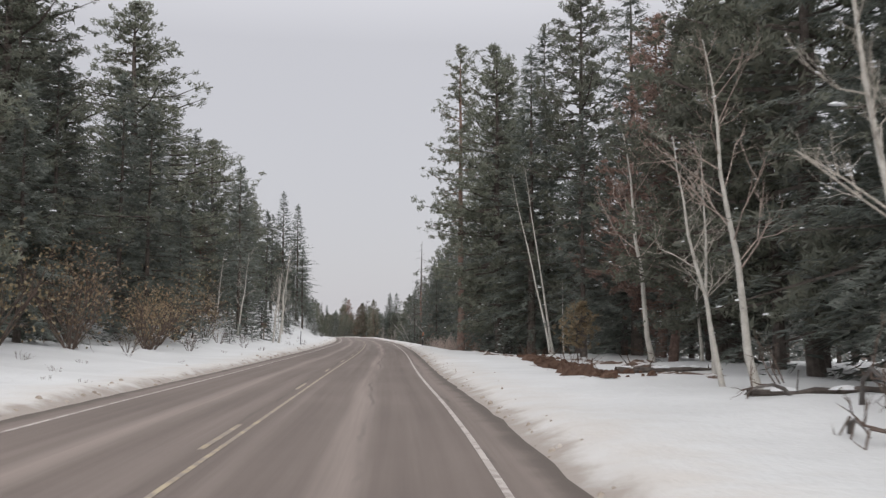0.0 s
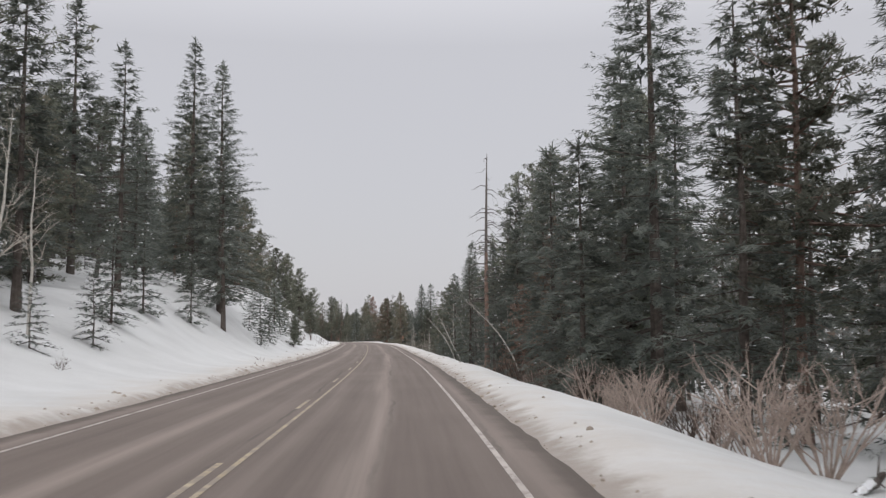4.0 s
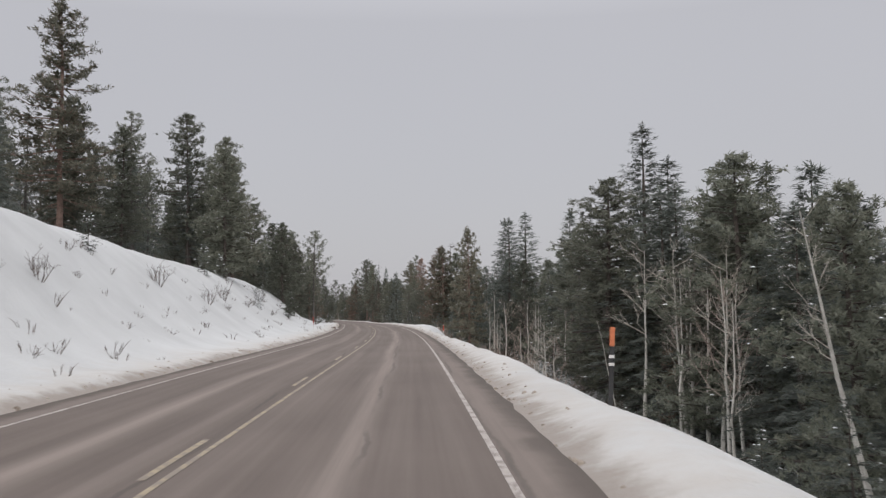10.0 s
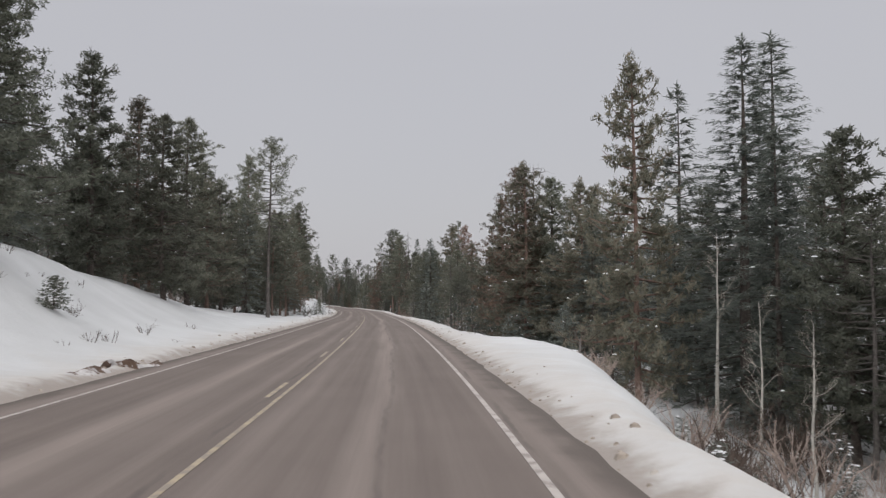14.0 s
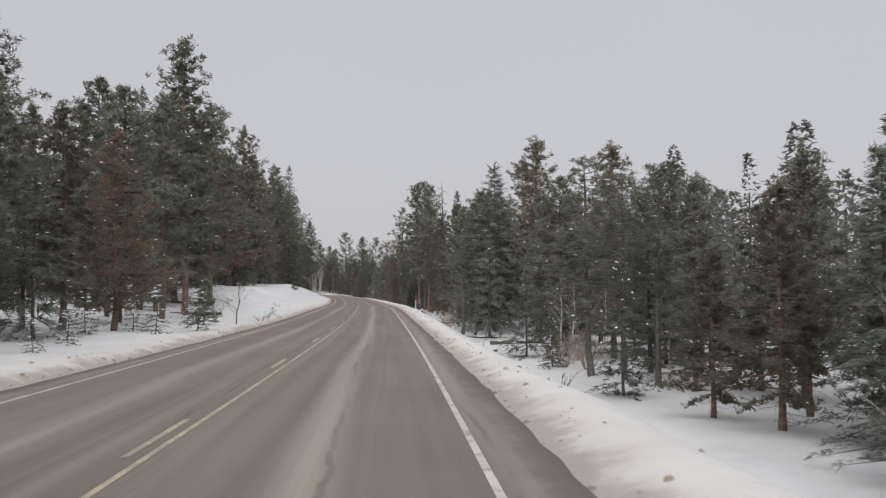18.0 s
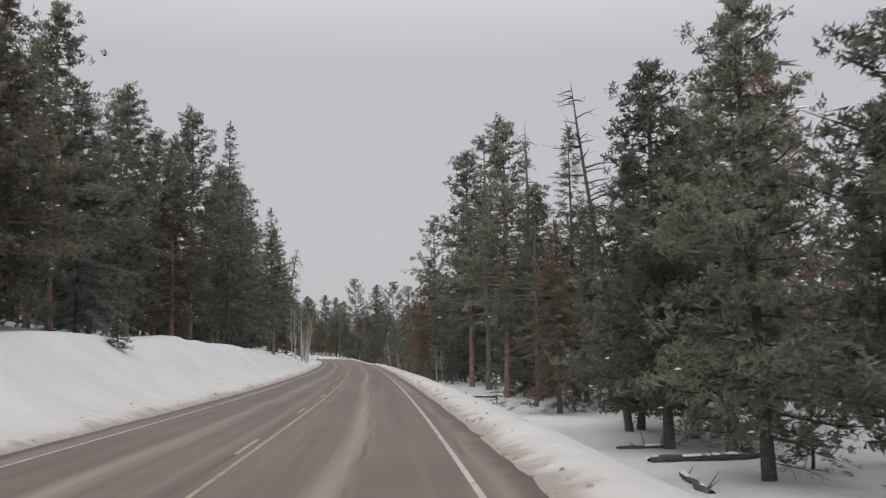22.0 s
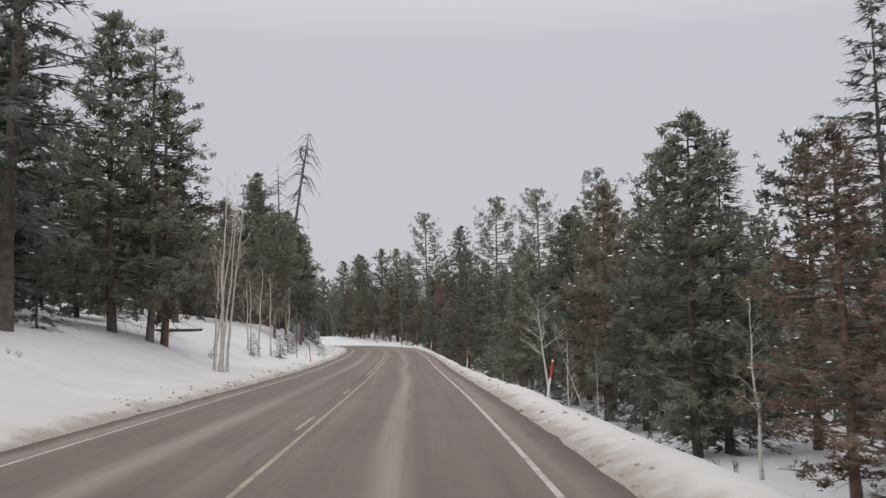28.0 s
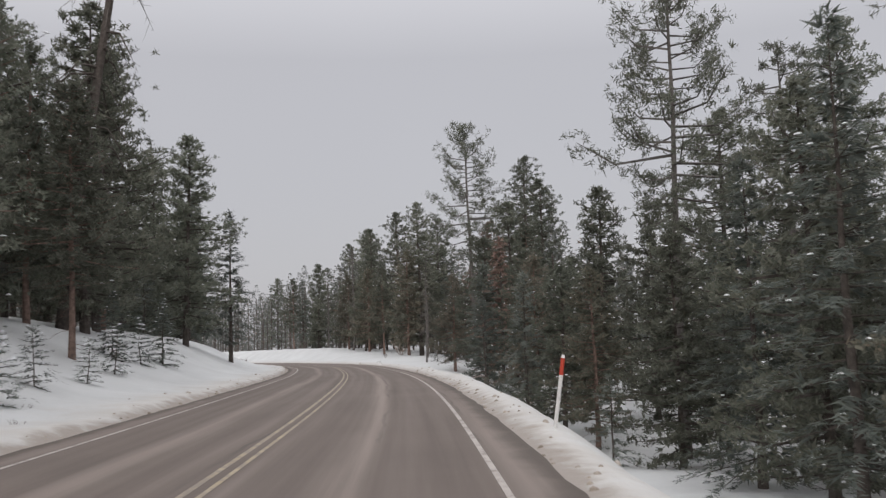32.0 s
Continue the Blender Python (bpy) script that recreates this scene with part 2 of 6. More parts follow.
def ground_material():
    """Old snow: faint hollows, twigs and needles sprinkled on it, sand and grit thrown up beside the road."""
    m, nodes, links, b = material("snow_ground", 0.65, 0.25)
    v = obj_coord(nodes)
    uv = nodes.new("ShaderNodeUVMap")
    uv.uv_map = "road"
    sep = nodes.new("ShaderNodeSeparateXYZ")
    links.new(uv.outputs[0], sep.inputs[0])
    away = math_node(nodes, links, "ABSOLUTE", sep.outputs[0])
    broad = noise_node(nodes, links, 0.35, 5.0, v)
    base = ramp_node(nodes, links, broad, [(0.3, (0.492, 0.497, 0.497)), (0.7, (0.575, 0.582, 0.582))])
    grit = noise_node(nodes, links, 1.1, 6.0, v, 0.65)
    reach = range_node(nodes, links, math_node(nodes, links, "ADD", away, math_node(nodes, links, "MULTIPLY", grit, -4.2)), 1.6, 4.9, 1.0, 0.0)
    base = mix_node(nodes, links, math_node(nodes, links, "MULTIPLY", reach, 0.6), base, (0.45, 0.4, 0.35))
    edge = range_node(nodes, links, math_node(nodes, links, "ADD", away, math_node(nodes, links, "MULTIPLY", grit, -1.2)), 3.8, 4.3, 1.0, 0.0)
    base = mix_node(nodes, links, math_node(nodes, links, "MULTIPLY", edge, 0.7), base, (0.22, 0.18, 0.15))
    fleck = noise_node(nodes, links, 3.2, 6.0, v, 0.75)
    flecks = range_node(nodes, links, fleck, 0.66, 0.74)
    woods = range_node(nodes, links, away, 9.0, 16.0)
    base = mix_node(nodes, links, math_node(nodes, links, "MULTIPLY", math_node(nodes, links, "MULTIPLY", flecks, woods), 0.7), base, (0.16, 0.12, 0.09))
    links.new(base, b.inputs["Base Color"])
    lumps = math_node(nodes, links, "ADD", noise_node(nodes, links, 1.4, 5.0, v), math_node(nodes, links, "MULTIPLY", noise_node(nodes, links, 9.0, 4.0, v), 0.3))
    bump_node(nodes, links, b, lumps, 0.55, 0.12)
    return m


def asphalt_material():
    """Worn asphalt, greyed by salt: pale dust between the wheel paths, long dark sealed cracks, patches."""
    m, nodes, links, b = material("asphalt", 0.85, 0.25)
    uv = nodes.new("ShaderNodeUVMap")
    uv.uv_map = "road"
    sep = nodes.new("ShaderNodeSeparateXYZ")
    links.new(uv.outputs[0], sep.inputs[0])
    v = obj_coord(nodes)
    across = sep.outputs[0]
    wob = noise_node(nodes, links, 0.05, 3.0, v)
    stretch = nodes.new("ShaderNodeMapping")
    stretch.inputs["Scale"].default_value = (2.6, 0.035, 1)
    links.new(uv.outputs[0], stretch.inputs["Vector"])
    streaks = noise_node(nodes, links, 1.0, 6.0, stretch.outputs[0], 0.6)
    patchy = noise_node(nodes, links, 0.22, 5.0, v)
    base = ramp_node(nodes, links, streaks, [(0.25, (0.12, 0.098, 0.087)), (0.5, (0.15, 0.124, 0.11)), (0.75, (0.183, 0.153, 0.137))])
    base = mix_node(nodes, links, 0.4, base, ramp_node(nodes, links, patchy, [(0.3, (0.72, 0.71, 0.7)), (0.7, (1.1, 1.09, 1.08))]), "MULTIPLY")
    shift = math_node(nodes, links, "ADD", across, math_node(nodes, links, "MULTIPLY", math_node(nodes, links, "SUBTRACT", wob, 0.5), 0.9))
    for centre, half, amount in ((1.75, 0.42, 0.4), (-1.75, 0.45, 0.36), (0.45, 0.25, 0.12), (3.85, 0.45, 0.24), (-3.8, 0.45, 0.24), (-0.55, 0.3, 0.12)):
        off = math_node(nodes, links, "ABSOLUTE", math_node(nodes, links, "SUBTRACT", shift, centre))
        band = range_node(nodes, links, off, 0.0, half, 1.0, 0.0)
        band = math_node(nodes, links, "MULTIPLY", band, range_node(nodes, links, streaks, 0.25, 0.75, 0.35, 1.0))
        base = mix_node(nodes, links, math_node(nodes, links, "MULTIPLY", band, amount * 2.0), base, (0.285, 0.24, 0.214))
    for centre in (1.95, -0.18, 3.62):
        wiggle = noise_node(nodes, links, 0.35, 6.0, v, 0.7)
        off = math_node(nodes, links, "ABSOLUTE", math_node(nodes, links, "SUBTRACT", math_node(nodes, links, "ADD", shift, math_node(nodes, links, "MULTIPLY", wiggle, 0.35)), centre + 0.17))
        crack = math_node(nodes, links, "MULTIPLY", range_node(nodes, links, off, 0.015, 0.06, 1.0, 0.0), range_node(nodes, links, patchy, 0.4, 0.62))
        base = mix_node(nodes, links, math_node(nodes, links, "MULTIPLY", crack, 0.42), base, (0.05, 0.045, 0.042))
    edge = range_node(nodes, links, math_node(nodes, links, "ADD", math_node(nodes, links, "ABSOLUTE", across), math_node(nodes, links, "MULTIPLY", noise_node(nodes, links, 0.9, 5.0, v), 0.8)), 4.2, 4.6)
    base = mix_node(nodes, links, math_node(nodes, links, "MULTIPLY", edge, 0.6), base, (0.072, 0.06, 0.052))
    links.new(base, b.inputs["Base Color"])
    bump_node(nodes, links, b, noise_node(nodes, links, 40.0, 3.0, v), 0.35, 0.01)
    return m


def line_material(name, c0, c1, wear):
    """Road paint, scuffed through to the asphalt."""
    m, nodes, links, b = material(name, 0.75, 0.25)
    v = obj_coord(nodes)
    col = ramp_node(nodes, links, noise_node(nodes, links, 1.3, 5.0, v), [(0.3, c0), (0.7, c1)])
    scuff = range_node(nodes, links, noise_node(nodes, links, 3.5, 7.0, v, 0.7), wear, wear + 0.12)
    col = mix_node(nodes, links, math_node(nodes, links, "MULTIPLY", scuff, 0.75), col, (0.2, 0.175, 0.16))
    links.new(col, b.inputs["Base Color"])
    return m


SNOW, ASPHALT = ground_material(), asphalt_material()
LINE_WHITE = line_material("line_white", (0.36, 0.325, 0.3), (0.48, 0.44, 0.41), 0.48)
LINE_YELLOW = line_material("line_yellow", (0.33, 0.27, 0.185), (0.41, 0.345, 0.245), 0.42)

# ---- the road's line, in plan and height ----
ROAD = [
    (-0.78, -89.21, -0.61), (-1.25, -1.54, 1.63), (-2.39, 36.2, 2.01), (-3.39, 71.96, 2.37), (-4.97, 107.98, 2.69),
    (-7.09, 143.87, 2.97), (-9.76, 179.78, 3.22), (-12.73, 215.65, 3.59), (-16.12, 251.49, 3.88), (-19.81, 287.29, 4.01),
    (-24.34, 322.99, 4.24), (-29.86, 358.55, 4.41), (-35.85, 394.05, 4.5), (-42.23, 429.47, 4.51), (-48.97, 464.83, 4.57),
    (-56.04, 500.13, 4.83), (-63.61, 535.32, 4.86), (-71.67, 570.41, 4.97), (-80.09, 605.4, 5.15), (-88.94, 640.29, 5.42),
    (-98.29, 675.05, 5.46), (-107.84, 709.75, 5.82), (-118.54, 744.15, 6.27), (-131.17, 777.86, 6.41), (-146.25, 810.63, 6.59),
    (-173.38, 855.06, 6.75), (-204.99, 893.99, 6.96), (-245.16, 931.49, 7.07), (-299.02, 968.47, 7.05), (-372.18, 1000.21, 7.07),
]


def road_curve():
    """Points every metre along a smooth curve through the road's line, with the way run so far."""
    p = np.array([2 * np.array(ROAD[0]) - ROAD[1], *ROAD, 2 * np.array(ROAD[-1]) - ROAD[-2]])
    out = []
    for i in range(1, len(p) - 2):
        n = 90
        u = np.linspace(0, 1, n, endpoint=False)[:, None]
        k0, k1, k2, k3 = p[i - 1], p[i], p[i + 1], p[i + 2]
        if i == 1:
            out.append(k1 + (k2 - k1) * u)
        else:
            out.append(0.5 * (2 * k1 + (k2 - k0) * u + (2 * k0 - 5 * k1 + 4 * k2 - k3) * u**2 + (3 * k1 - k0 - 3 * k2 + k3) * u**3))
    q = np.concatenate(out)
    run = np.r_[0, np.cumsum(np.hypot(*np.diff(q[:, :2], axis=0).T))]
    return q, run - 90.0


CURVE, RUN = road_curve()
for axis in range(3):
    padded = np.pad(CURVE[:, axis], 30, mode="reflect", reflect_type="odd")
    CURVE[:, axis] = np.convolve(padded, np.ones(61) / 61, "valid")


def road_at(s):
    """Centre, and the way to the right, at a run of s metres."""
    s = np.asarray(s, float)
    c = np.stack([np.interp(s, RUN, CURVE[:, k]) for k in range(3)], -1)
    a = np.stack([np.interp(s + 3, RUN, CURVE[:, k]) - np.interp(s - 3, RUN, CURVE[:, k]) for k in range(2)], -1)
    a /= np.linalg.norm(a, axis=-1, keepdims=True)
    return c, np.stack([a[..., 1], -a[..., 0]], -1)


LEFT_S = [-90, 0, 60, 110, 150, 195, 215, 245, 280, 325, 345, 385, 430, 480, 510, 530, 560, 590, 620, 645, 670, 700, 730, 800, 1200]
LEFT_H = [1.2, 1.2, 0.9, 2.0, 4.6, 7.0, 7.2, 6.8, 5.6, 5.3, 4.9, 1.6, 0.2, 0.8, 2.3, 2.7, 3.0, 2.7, 2.3, 2.1, 2.5, 2.9, 3.1, 3.0, 3.0]
RIGHT_S = [-90, 0, 60, 100, 150, 200, 245, 268, 320, 345, 380, 430, 480, 530, 585, 620, 660, 720, 770, 830, 900, 1200]
RIGHT_H = [0.6, 0.6, 0.2, -1.0, -2.4, -3.4, -4.6, -7.2, -7.2, -5.1, -4.4, -2.9, -2.4, -2.0, -1.7, -2.0, -3.1, -3.9, -4.4, 0.0, 2.5, 3.0]


SHELF_S = [150, 260, 300, 325, 346, 362, 400, 440, 475, 520, 600, 660, 690, 730, 770]
SHELF_W = [0, 0, -0.6, -0.4, 2.2, 0, 0, -0.8, -0.8, -0.5, -0.5, -0.6, -1.0, -1.0, 0]


def smooth(x):
    x = np.clip(x, 0, 1)
    return x * x * (3 - 2 * x)


def wave(s, d, f, seed):
    return np.sin(s * f + seed) * np.cos(d * f * 1.3 + seed * 2.1) + 0.5 * np.sin(s * f * 2.3 + d * f * 1.7 + seed * 3.3)


def rise(s, d):
    """Height of the ground over the road's level, at a run s and d metres to the right of the middle."""
    s, d = np.asarray(s, float), np.asarray(d, float)
    a = np.abs(d)
    left = np.interp(s, LEFT_S, LEFT_H)
    right = np.interp(s, RIGHT_S, RIGHT_H)
    berm = 0.24 * smooth((a - 4.15) / 0.8) * (1 + 0.35 * wave(s, 0 * d, 0.45, 1.0)) - 0.06
    steep = np.interp(s, [485, 520, 640, 665], [0, 1, 1, 0])
    up = berm + (left - 0.2) * smooth((a - 5.0) / (9.5 - 4.2 * steep)) ** (1.35 - 0.35 * steep) + np.clip(a - 13.5, 0, 70) * (0.06 + 0.03 * np.clip(left, 0, 5))
    crest = 0.24 * smooth((a - 4.15) / 1.1) * (1 + 0.25 * wave(s, 0 * d, 0.31, 1.0)) - 0.06
    shelf = np.interp(s, SHELF_S, SHELF_W)
    down = crest + (right - 0.22) * smooth((a - 5.3 - shelf) / 6.0) - np.clip(a - 14, 0, 60) * 0.03
    z = np.where(d < 0, up, down)
    rough = smooth((a - 5.0) / 4.0)
    return z + rough * (0.11 * wave(s, d, 0.27, 2.0) + 0.022 * wave(s, d, 0.83, 5.0) + 0.01 * wave(s, d, 2.6, 8.0))


def ground_point(s, d):
    c, r = road_at(s)
    x, y = c[..., 0] + r[..., 0] * d, c[..., 1] + r[..., 1] * d
    return np.stack([x, y, c[..., 2] + rise(s, d)], -1)


def mesh_of(name, verts, faces, mat, smooth_shade=False):
    me = bpy.data.meshes.new(name)
    me.from_pydata([tuple(v) for v in verts], [], [tuple(f) for f in faces])
    me.materials.append(mat)
    if smooth_shade:
        me.polygons.foreach_set("use_smooth", [True] * len(me.polygons))
    me.update()
    return me


def grid_faces(rows, cols, first=0):
    i = np.arange(rows - 1)[:, None] * cols + np.arange(cols - 1)[None] + first
    return np.stack([i, i + 1, i + cols + 1, i + cols], -1).reshape(-1, 4)


def lay_uv(me, uv):
    layer = me.uv_layers.new(name="road")
    idx = np.empty(len(me.loops), int)
    me.loops.foreach_get("vertex_index", idx)
    layer.data.foreach_set("uv", np.asarray(uv, float)[idx].ravel())


# ---- ground, road and painted lines ----
side = [4.12, 4.22, 4.35, 4.5, 4.7, 4.95, 5.25, 5.6, 6.0, 6.5, 7.0, 7.6, 8.3, 9.0, 9.8, 10.7, 11.6, 12.6, 13.6, 14.8, 16.2, 18, 20, 23, 27, 32, 40, 52, 70, 95, 125]
ACROSS = np.array([-x for x in side[::-1]] + [0.0] + side)
ALONG = np.r_[np.arange(-88, 860, 1.4), np.arange(860, 1135, 5.0)]


def build_ground():
    s, d = np.meshgrid(ALONG, ACROSS, indexing="ij")
    p = ground_point(s, d)
    out = smooth((np.abs(d) - 55) / 68)
    p[..., 2] = p[..., 2] * (1 - out) - 9.2 * out
    p = p.reshape(-1, 3)
    uv = np.stack([d, s], -1).reshape(-1, 2)
    rows, cols = s.shape
    faces = grid_faces(rows, cols)[:, ::-1].tolist()
    n = len(p)
    ring = [(-3500, -3500, -9), (3500, -3500, -9), (3500, 4500, -9), (-3500, 4500, -9)]
    p = np.concatenate([p, ring])
    uv = np.concatenate([uv, np.full((4, 2), 200.0)])
    faces.append((n, n + 1, n + 2, n + 3))
    me = mesh_of("ground", p, [f[::-1] for f in faces[:-1]] + faces[-1:], SNOW, True)
    lay_uv(me, uv)
    tagged(new("ground", me), "old snow over rolling ground, gritty beside the road", "ground", kind="structure")


build_ground()


def strip(name, mat, d0, d1, s0, s1, lift, step=2.0, cols=2, thick=0.0, fray=0.0):
    """A band along the road between two offsets from its middle."""
    n = max(2, int((s1 - s0) / step) + 1)
    s = np.linspace(s0, s1, n)
    c, r = road_at(s)
    v, uv = [], []
    offs = np.linspace(d0, d1, cols)
    for k in range(n):
        for j, o in enumerate(offs):
            e = o
            if fray and j in (0, cols - 1):
                e += math.copysign(fray * (0.5 * math.sin(s[k] * 0.9 + j) + 0.5 * math.sin(s[k] * 2.7 + 2 * j) + 0.4 * math.sin(s[k] * 0.31)), o)
            v.append((c[k, 0] + r[k, 0] * e, c[k, 1] + r[k, 1] * e, c[k, 2] + lift))
            uv.append((e, s[k]))
    faces = grid_faces(n, cols).tolist()
    if thick:
        m = len(v)
        v += [(x, y, z - thick) for x, y, z in v[:m]]
        uv += uv[:m]
        for k in range(n - 1):
            for a in (k * cols, k * cols + cols - 1):
                q = (a, a + cols, a + cols + m, a + m)
                faces.append(q if a % cols else q[::-1])
    me = mesh_of(name, v, faces, mat)
    lay_uv(me, uv)
    return me


road = tagged(new("road", strip("road", ASPHALT, -4.25, 4.25, -87, 1130, 0.0, 1.0, 9, 0.12, 0.07)), "worn two-lane asphalt road, dusty with salt", "road", kind="structure")


def line_part(name, mat, d0, d1, s0, s1, label):
    ob = new(name, strip(name, mat, d0, d1, s0, s1, 0.005))
    ob.parent = road
    ob["label"] = label
    return ob


line_part("edge_line", LINE_WHITE, 3.47, 3.555, -87, 1128, "worn white edge line")
line_part("edge_line", LINE_WHITE, -3.555, -3.47, -87, 1128, "worn white edge line")
line_part("centre_line", LINE_YELLOW, 0.075, 0.15, -87, 1128, "solid yellow centre line")
for k in range(-8, 37):
    mid = 222.0 + 12.19 * k
    line_part("dash", LINE_YELLOW, -0.16, -0.07, mid - 1.52, mid + 1.52, "yellow dash")
line_part("centre_line", LINE_YELLOW, -0.16, -0.07, 676, 1128, "solid yellow centre line")
for k in range(-25, -8):
    mid = 222.0 + 12.19 * k
    line_part("dash", LINE_YELLOW, -0.16, -0.07, mid - 1.52, mid + 1.52, "yellow dash")


# ---- shapes for plants ----
def tube(path, radii, n=6, start=0):
    """A tapered tube through the points of path."""
    path = np.asarray(path, float)
    t = np.gradient(path, axis=0)
    t /= np.linalg.norm(t, axis=1, keepdims=True) + 1e-9
    ref = np.where(np.abs(t[:, 2:3]) > 0.9, [[1.0, 0, 0]], [[0, 0, 1.0]])
    u = np.cross(t, ref)
    u /= np.linalg.norm(u, axis=1, keepdims=True) + 1e-9
    w = np.cross(t, u)
    a = np.linspace(0, 2 * math.pi, n, endpoint=False)
    ring = np.cos(a)[None, :, None] * u[:, None] + np.sin(a)[None, :, None] * w[:, None]
    v = path[:, None] + ring * np.asarray(radii, float)[:, None, None]
    m = len(path)
    i = np.arange(m - 1)[:, None] * n + np.arange(n)[None]
    j = np.arange(m - 1)[:, None] * n + (np.arange(n)[None] + 1) % n
    f = np.stack([i, j, j + n, i + n], -1).reshape(-1, 4) + start
    return v.reshape(-1, 3), f


class Shape:
    def __init__(self):
        self.v, self.f, self.n = [], [], 0

    def add(self, v, f):
        self.v.append(np.asarray(v, float))
        self.f.extend((np.asarray(f, int) + self.n).tolist())
        self.n += len(v)

    def tube(self, path, radii, n=6):
        v, f = tube(path, radii, n)
        self.add(v, f)

    def kites(self, base, way, up, length, width):
        """Flat four-cornered sprays, one island each."""
        base, way, up = (np.asarray(x, float) for x in (base, way, up))
        way = way / (np.linalg.norm(way, axis=1, keepdims=True) + 1e-9)
        across = np.cross(way, up)
        across /= np.linalg.norm(across, axis=1, keepdims=True) + 1e-9
        length, width = np.asarray(length)[:, None], np.asarray(width)[:, None]
        mid = base + way * length * 0.45
        v = np.stack([base, mid + across * width / 2, base + way * length, mid - across * width / 2], 1).reshape(-1, 3)
        self.add(v, np.arange(len(base) * 4).reshape(-1, 4))

    def blades(self, base, way, up, length, width):
        """Slim three-cornered sprays, one island each."""
        base, way, up = (np.asarray(x, float) for x in (base, way, up))
        way = way / (np.linalg.norm(way, axis=1, keepdims=True) + 1e-9)
        across = np.cross(way, up)
        across /= np.linalg.norm(across, axis=1, keepdims=True) + 1e-9
        length, width = np.asarray(length)[:, None], np.asarray(width)[:, None]
        v = np.stack([base + across * width / 2, base + way * length, base - across * width / 2], 1).reshape(-1, 3)
        self.add(v, np.arange(len(base) * 3).reshape(-1, 3))

    def fans(self, base, way, up, length, width, rng):
        """Tufts of three slim sprays that part from one foot."""
        base, way, up = (np.asarray(x, float) for x in (base, way, up))
        way = way / (np.linalg.norm(way, axis=1, keepdims=True) + 1e-9)
        across = np.cross(way, up)
        across /= np.linalg.norm(across, axis=1, keepdims=True) + 1e-9
        for turn in (-0.55, 0.0, 0.55):
            lean = way + across * (turn + rng.normal(0, 0.12, (len(base), 1))) + rng.normal(0, 0.12, (len(base), 3))
            self.blades(base, lean, up, np.asarray(length) * rng.uniform(0.75, 1.1, len(base)), np.asarray(width) * 0.5)

    def mesh(self, name, mat, smooth_shade=False):
        return mesh_of(name, np.concatenate(self.v), self.f, mat, smooth_shade)


def lump(shape, c, rx, ry, rz, rng, n=6):
    """A low uneven mound."""
    a = np.linspace(0, 2 * math.pi, n, endpoint=False)
    k = rng.uniform(0.75, 1.25, n)
    low = np.stack([np.cos(a) * rx * k, np.sin(a) * ry * k, np.full(n, -rz * 0.4)], -1)
    high = np.stack([np.cos(a + 0.3) * rx * 0.6 * k, np.sin(a + 0.3) * ry * 0.6 * k, np.full(n, rz * 0.6)], -1)
    top = np.array([[0, 0, rz]])
    v = np.concatenate([low, high, top]) + c
    f = [(i, (i + 1) % n, n + (i + 1) % n, n + i) for i in range(n)]
    g = [(n + i, n + (i + 1) % n, 2 * n, 2 * n) for i in range(n)]
    shape.add(v, f)
    shape.f.extend([[q + shape.n - len(v) for q in t[:3]] for t in g])


def trunk_path(h, rng, lean=0.0, wob=0.12, n=8):
    z = np.linspace(0, h, n)
    x = np.cumsum(rng.normal(0, wob, n)) * 0.5
    y = np.cumsum(rng.normal(0, wob, n)) * 0.5
    x[0] = y[0] = 0
    return np.stack([x + lean * z, y, z], -1)


def at_height(path, z):
    return np.array([np.interp(z, path[:, 2], path[:, k]) for k in range(3)])


def whole(name, parts):
    """A plant: an empty at its foot with its parts."""
    top = new(name)
    top.empty_display_size = 0.5
    for part_name, me, label in parts:
        ob = new(part_name, me)
        ob.parent = top
        if label:
            ob["label"] = label
        if part_name in ("snow", "growth", "foliage") or name in ("aspen_tree", "dead_aspen", "dead_tree", "bare_sapling") and part_name == "crown":
            ob["kind"] = "stuff"
    return top


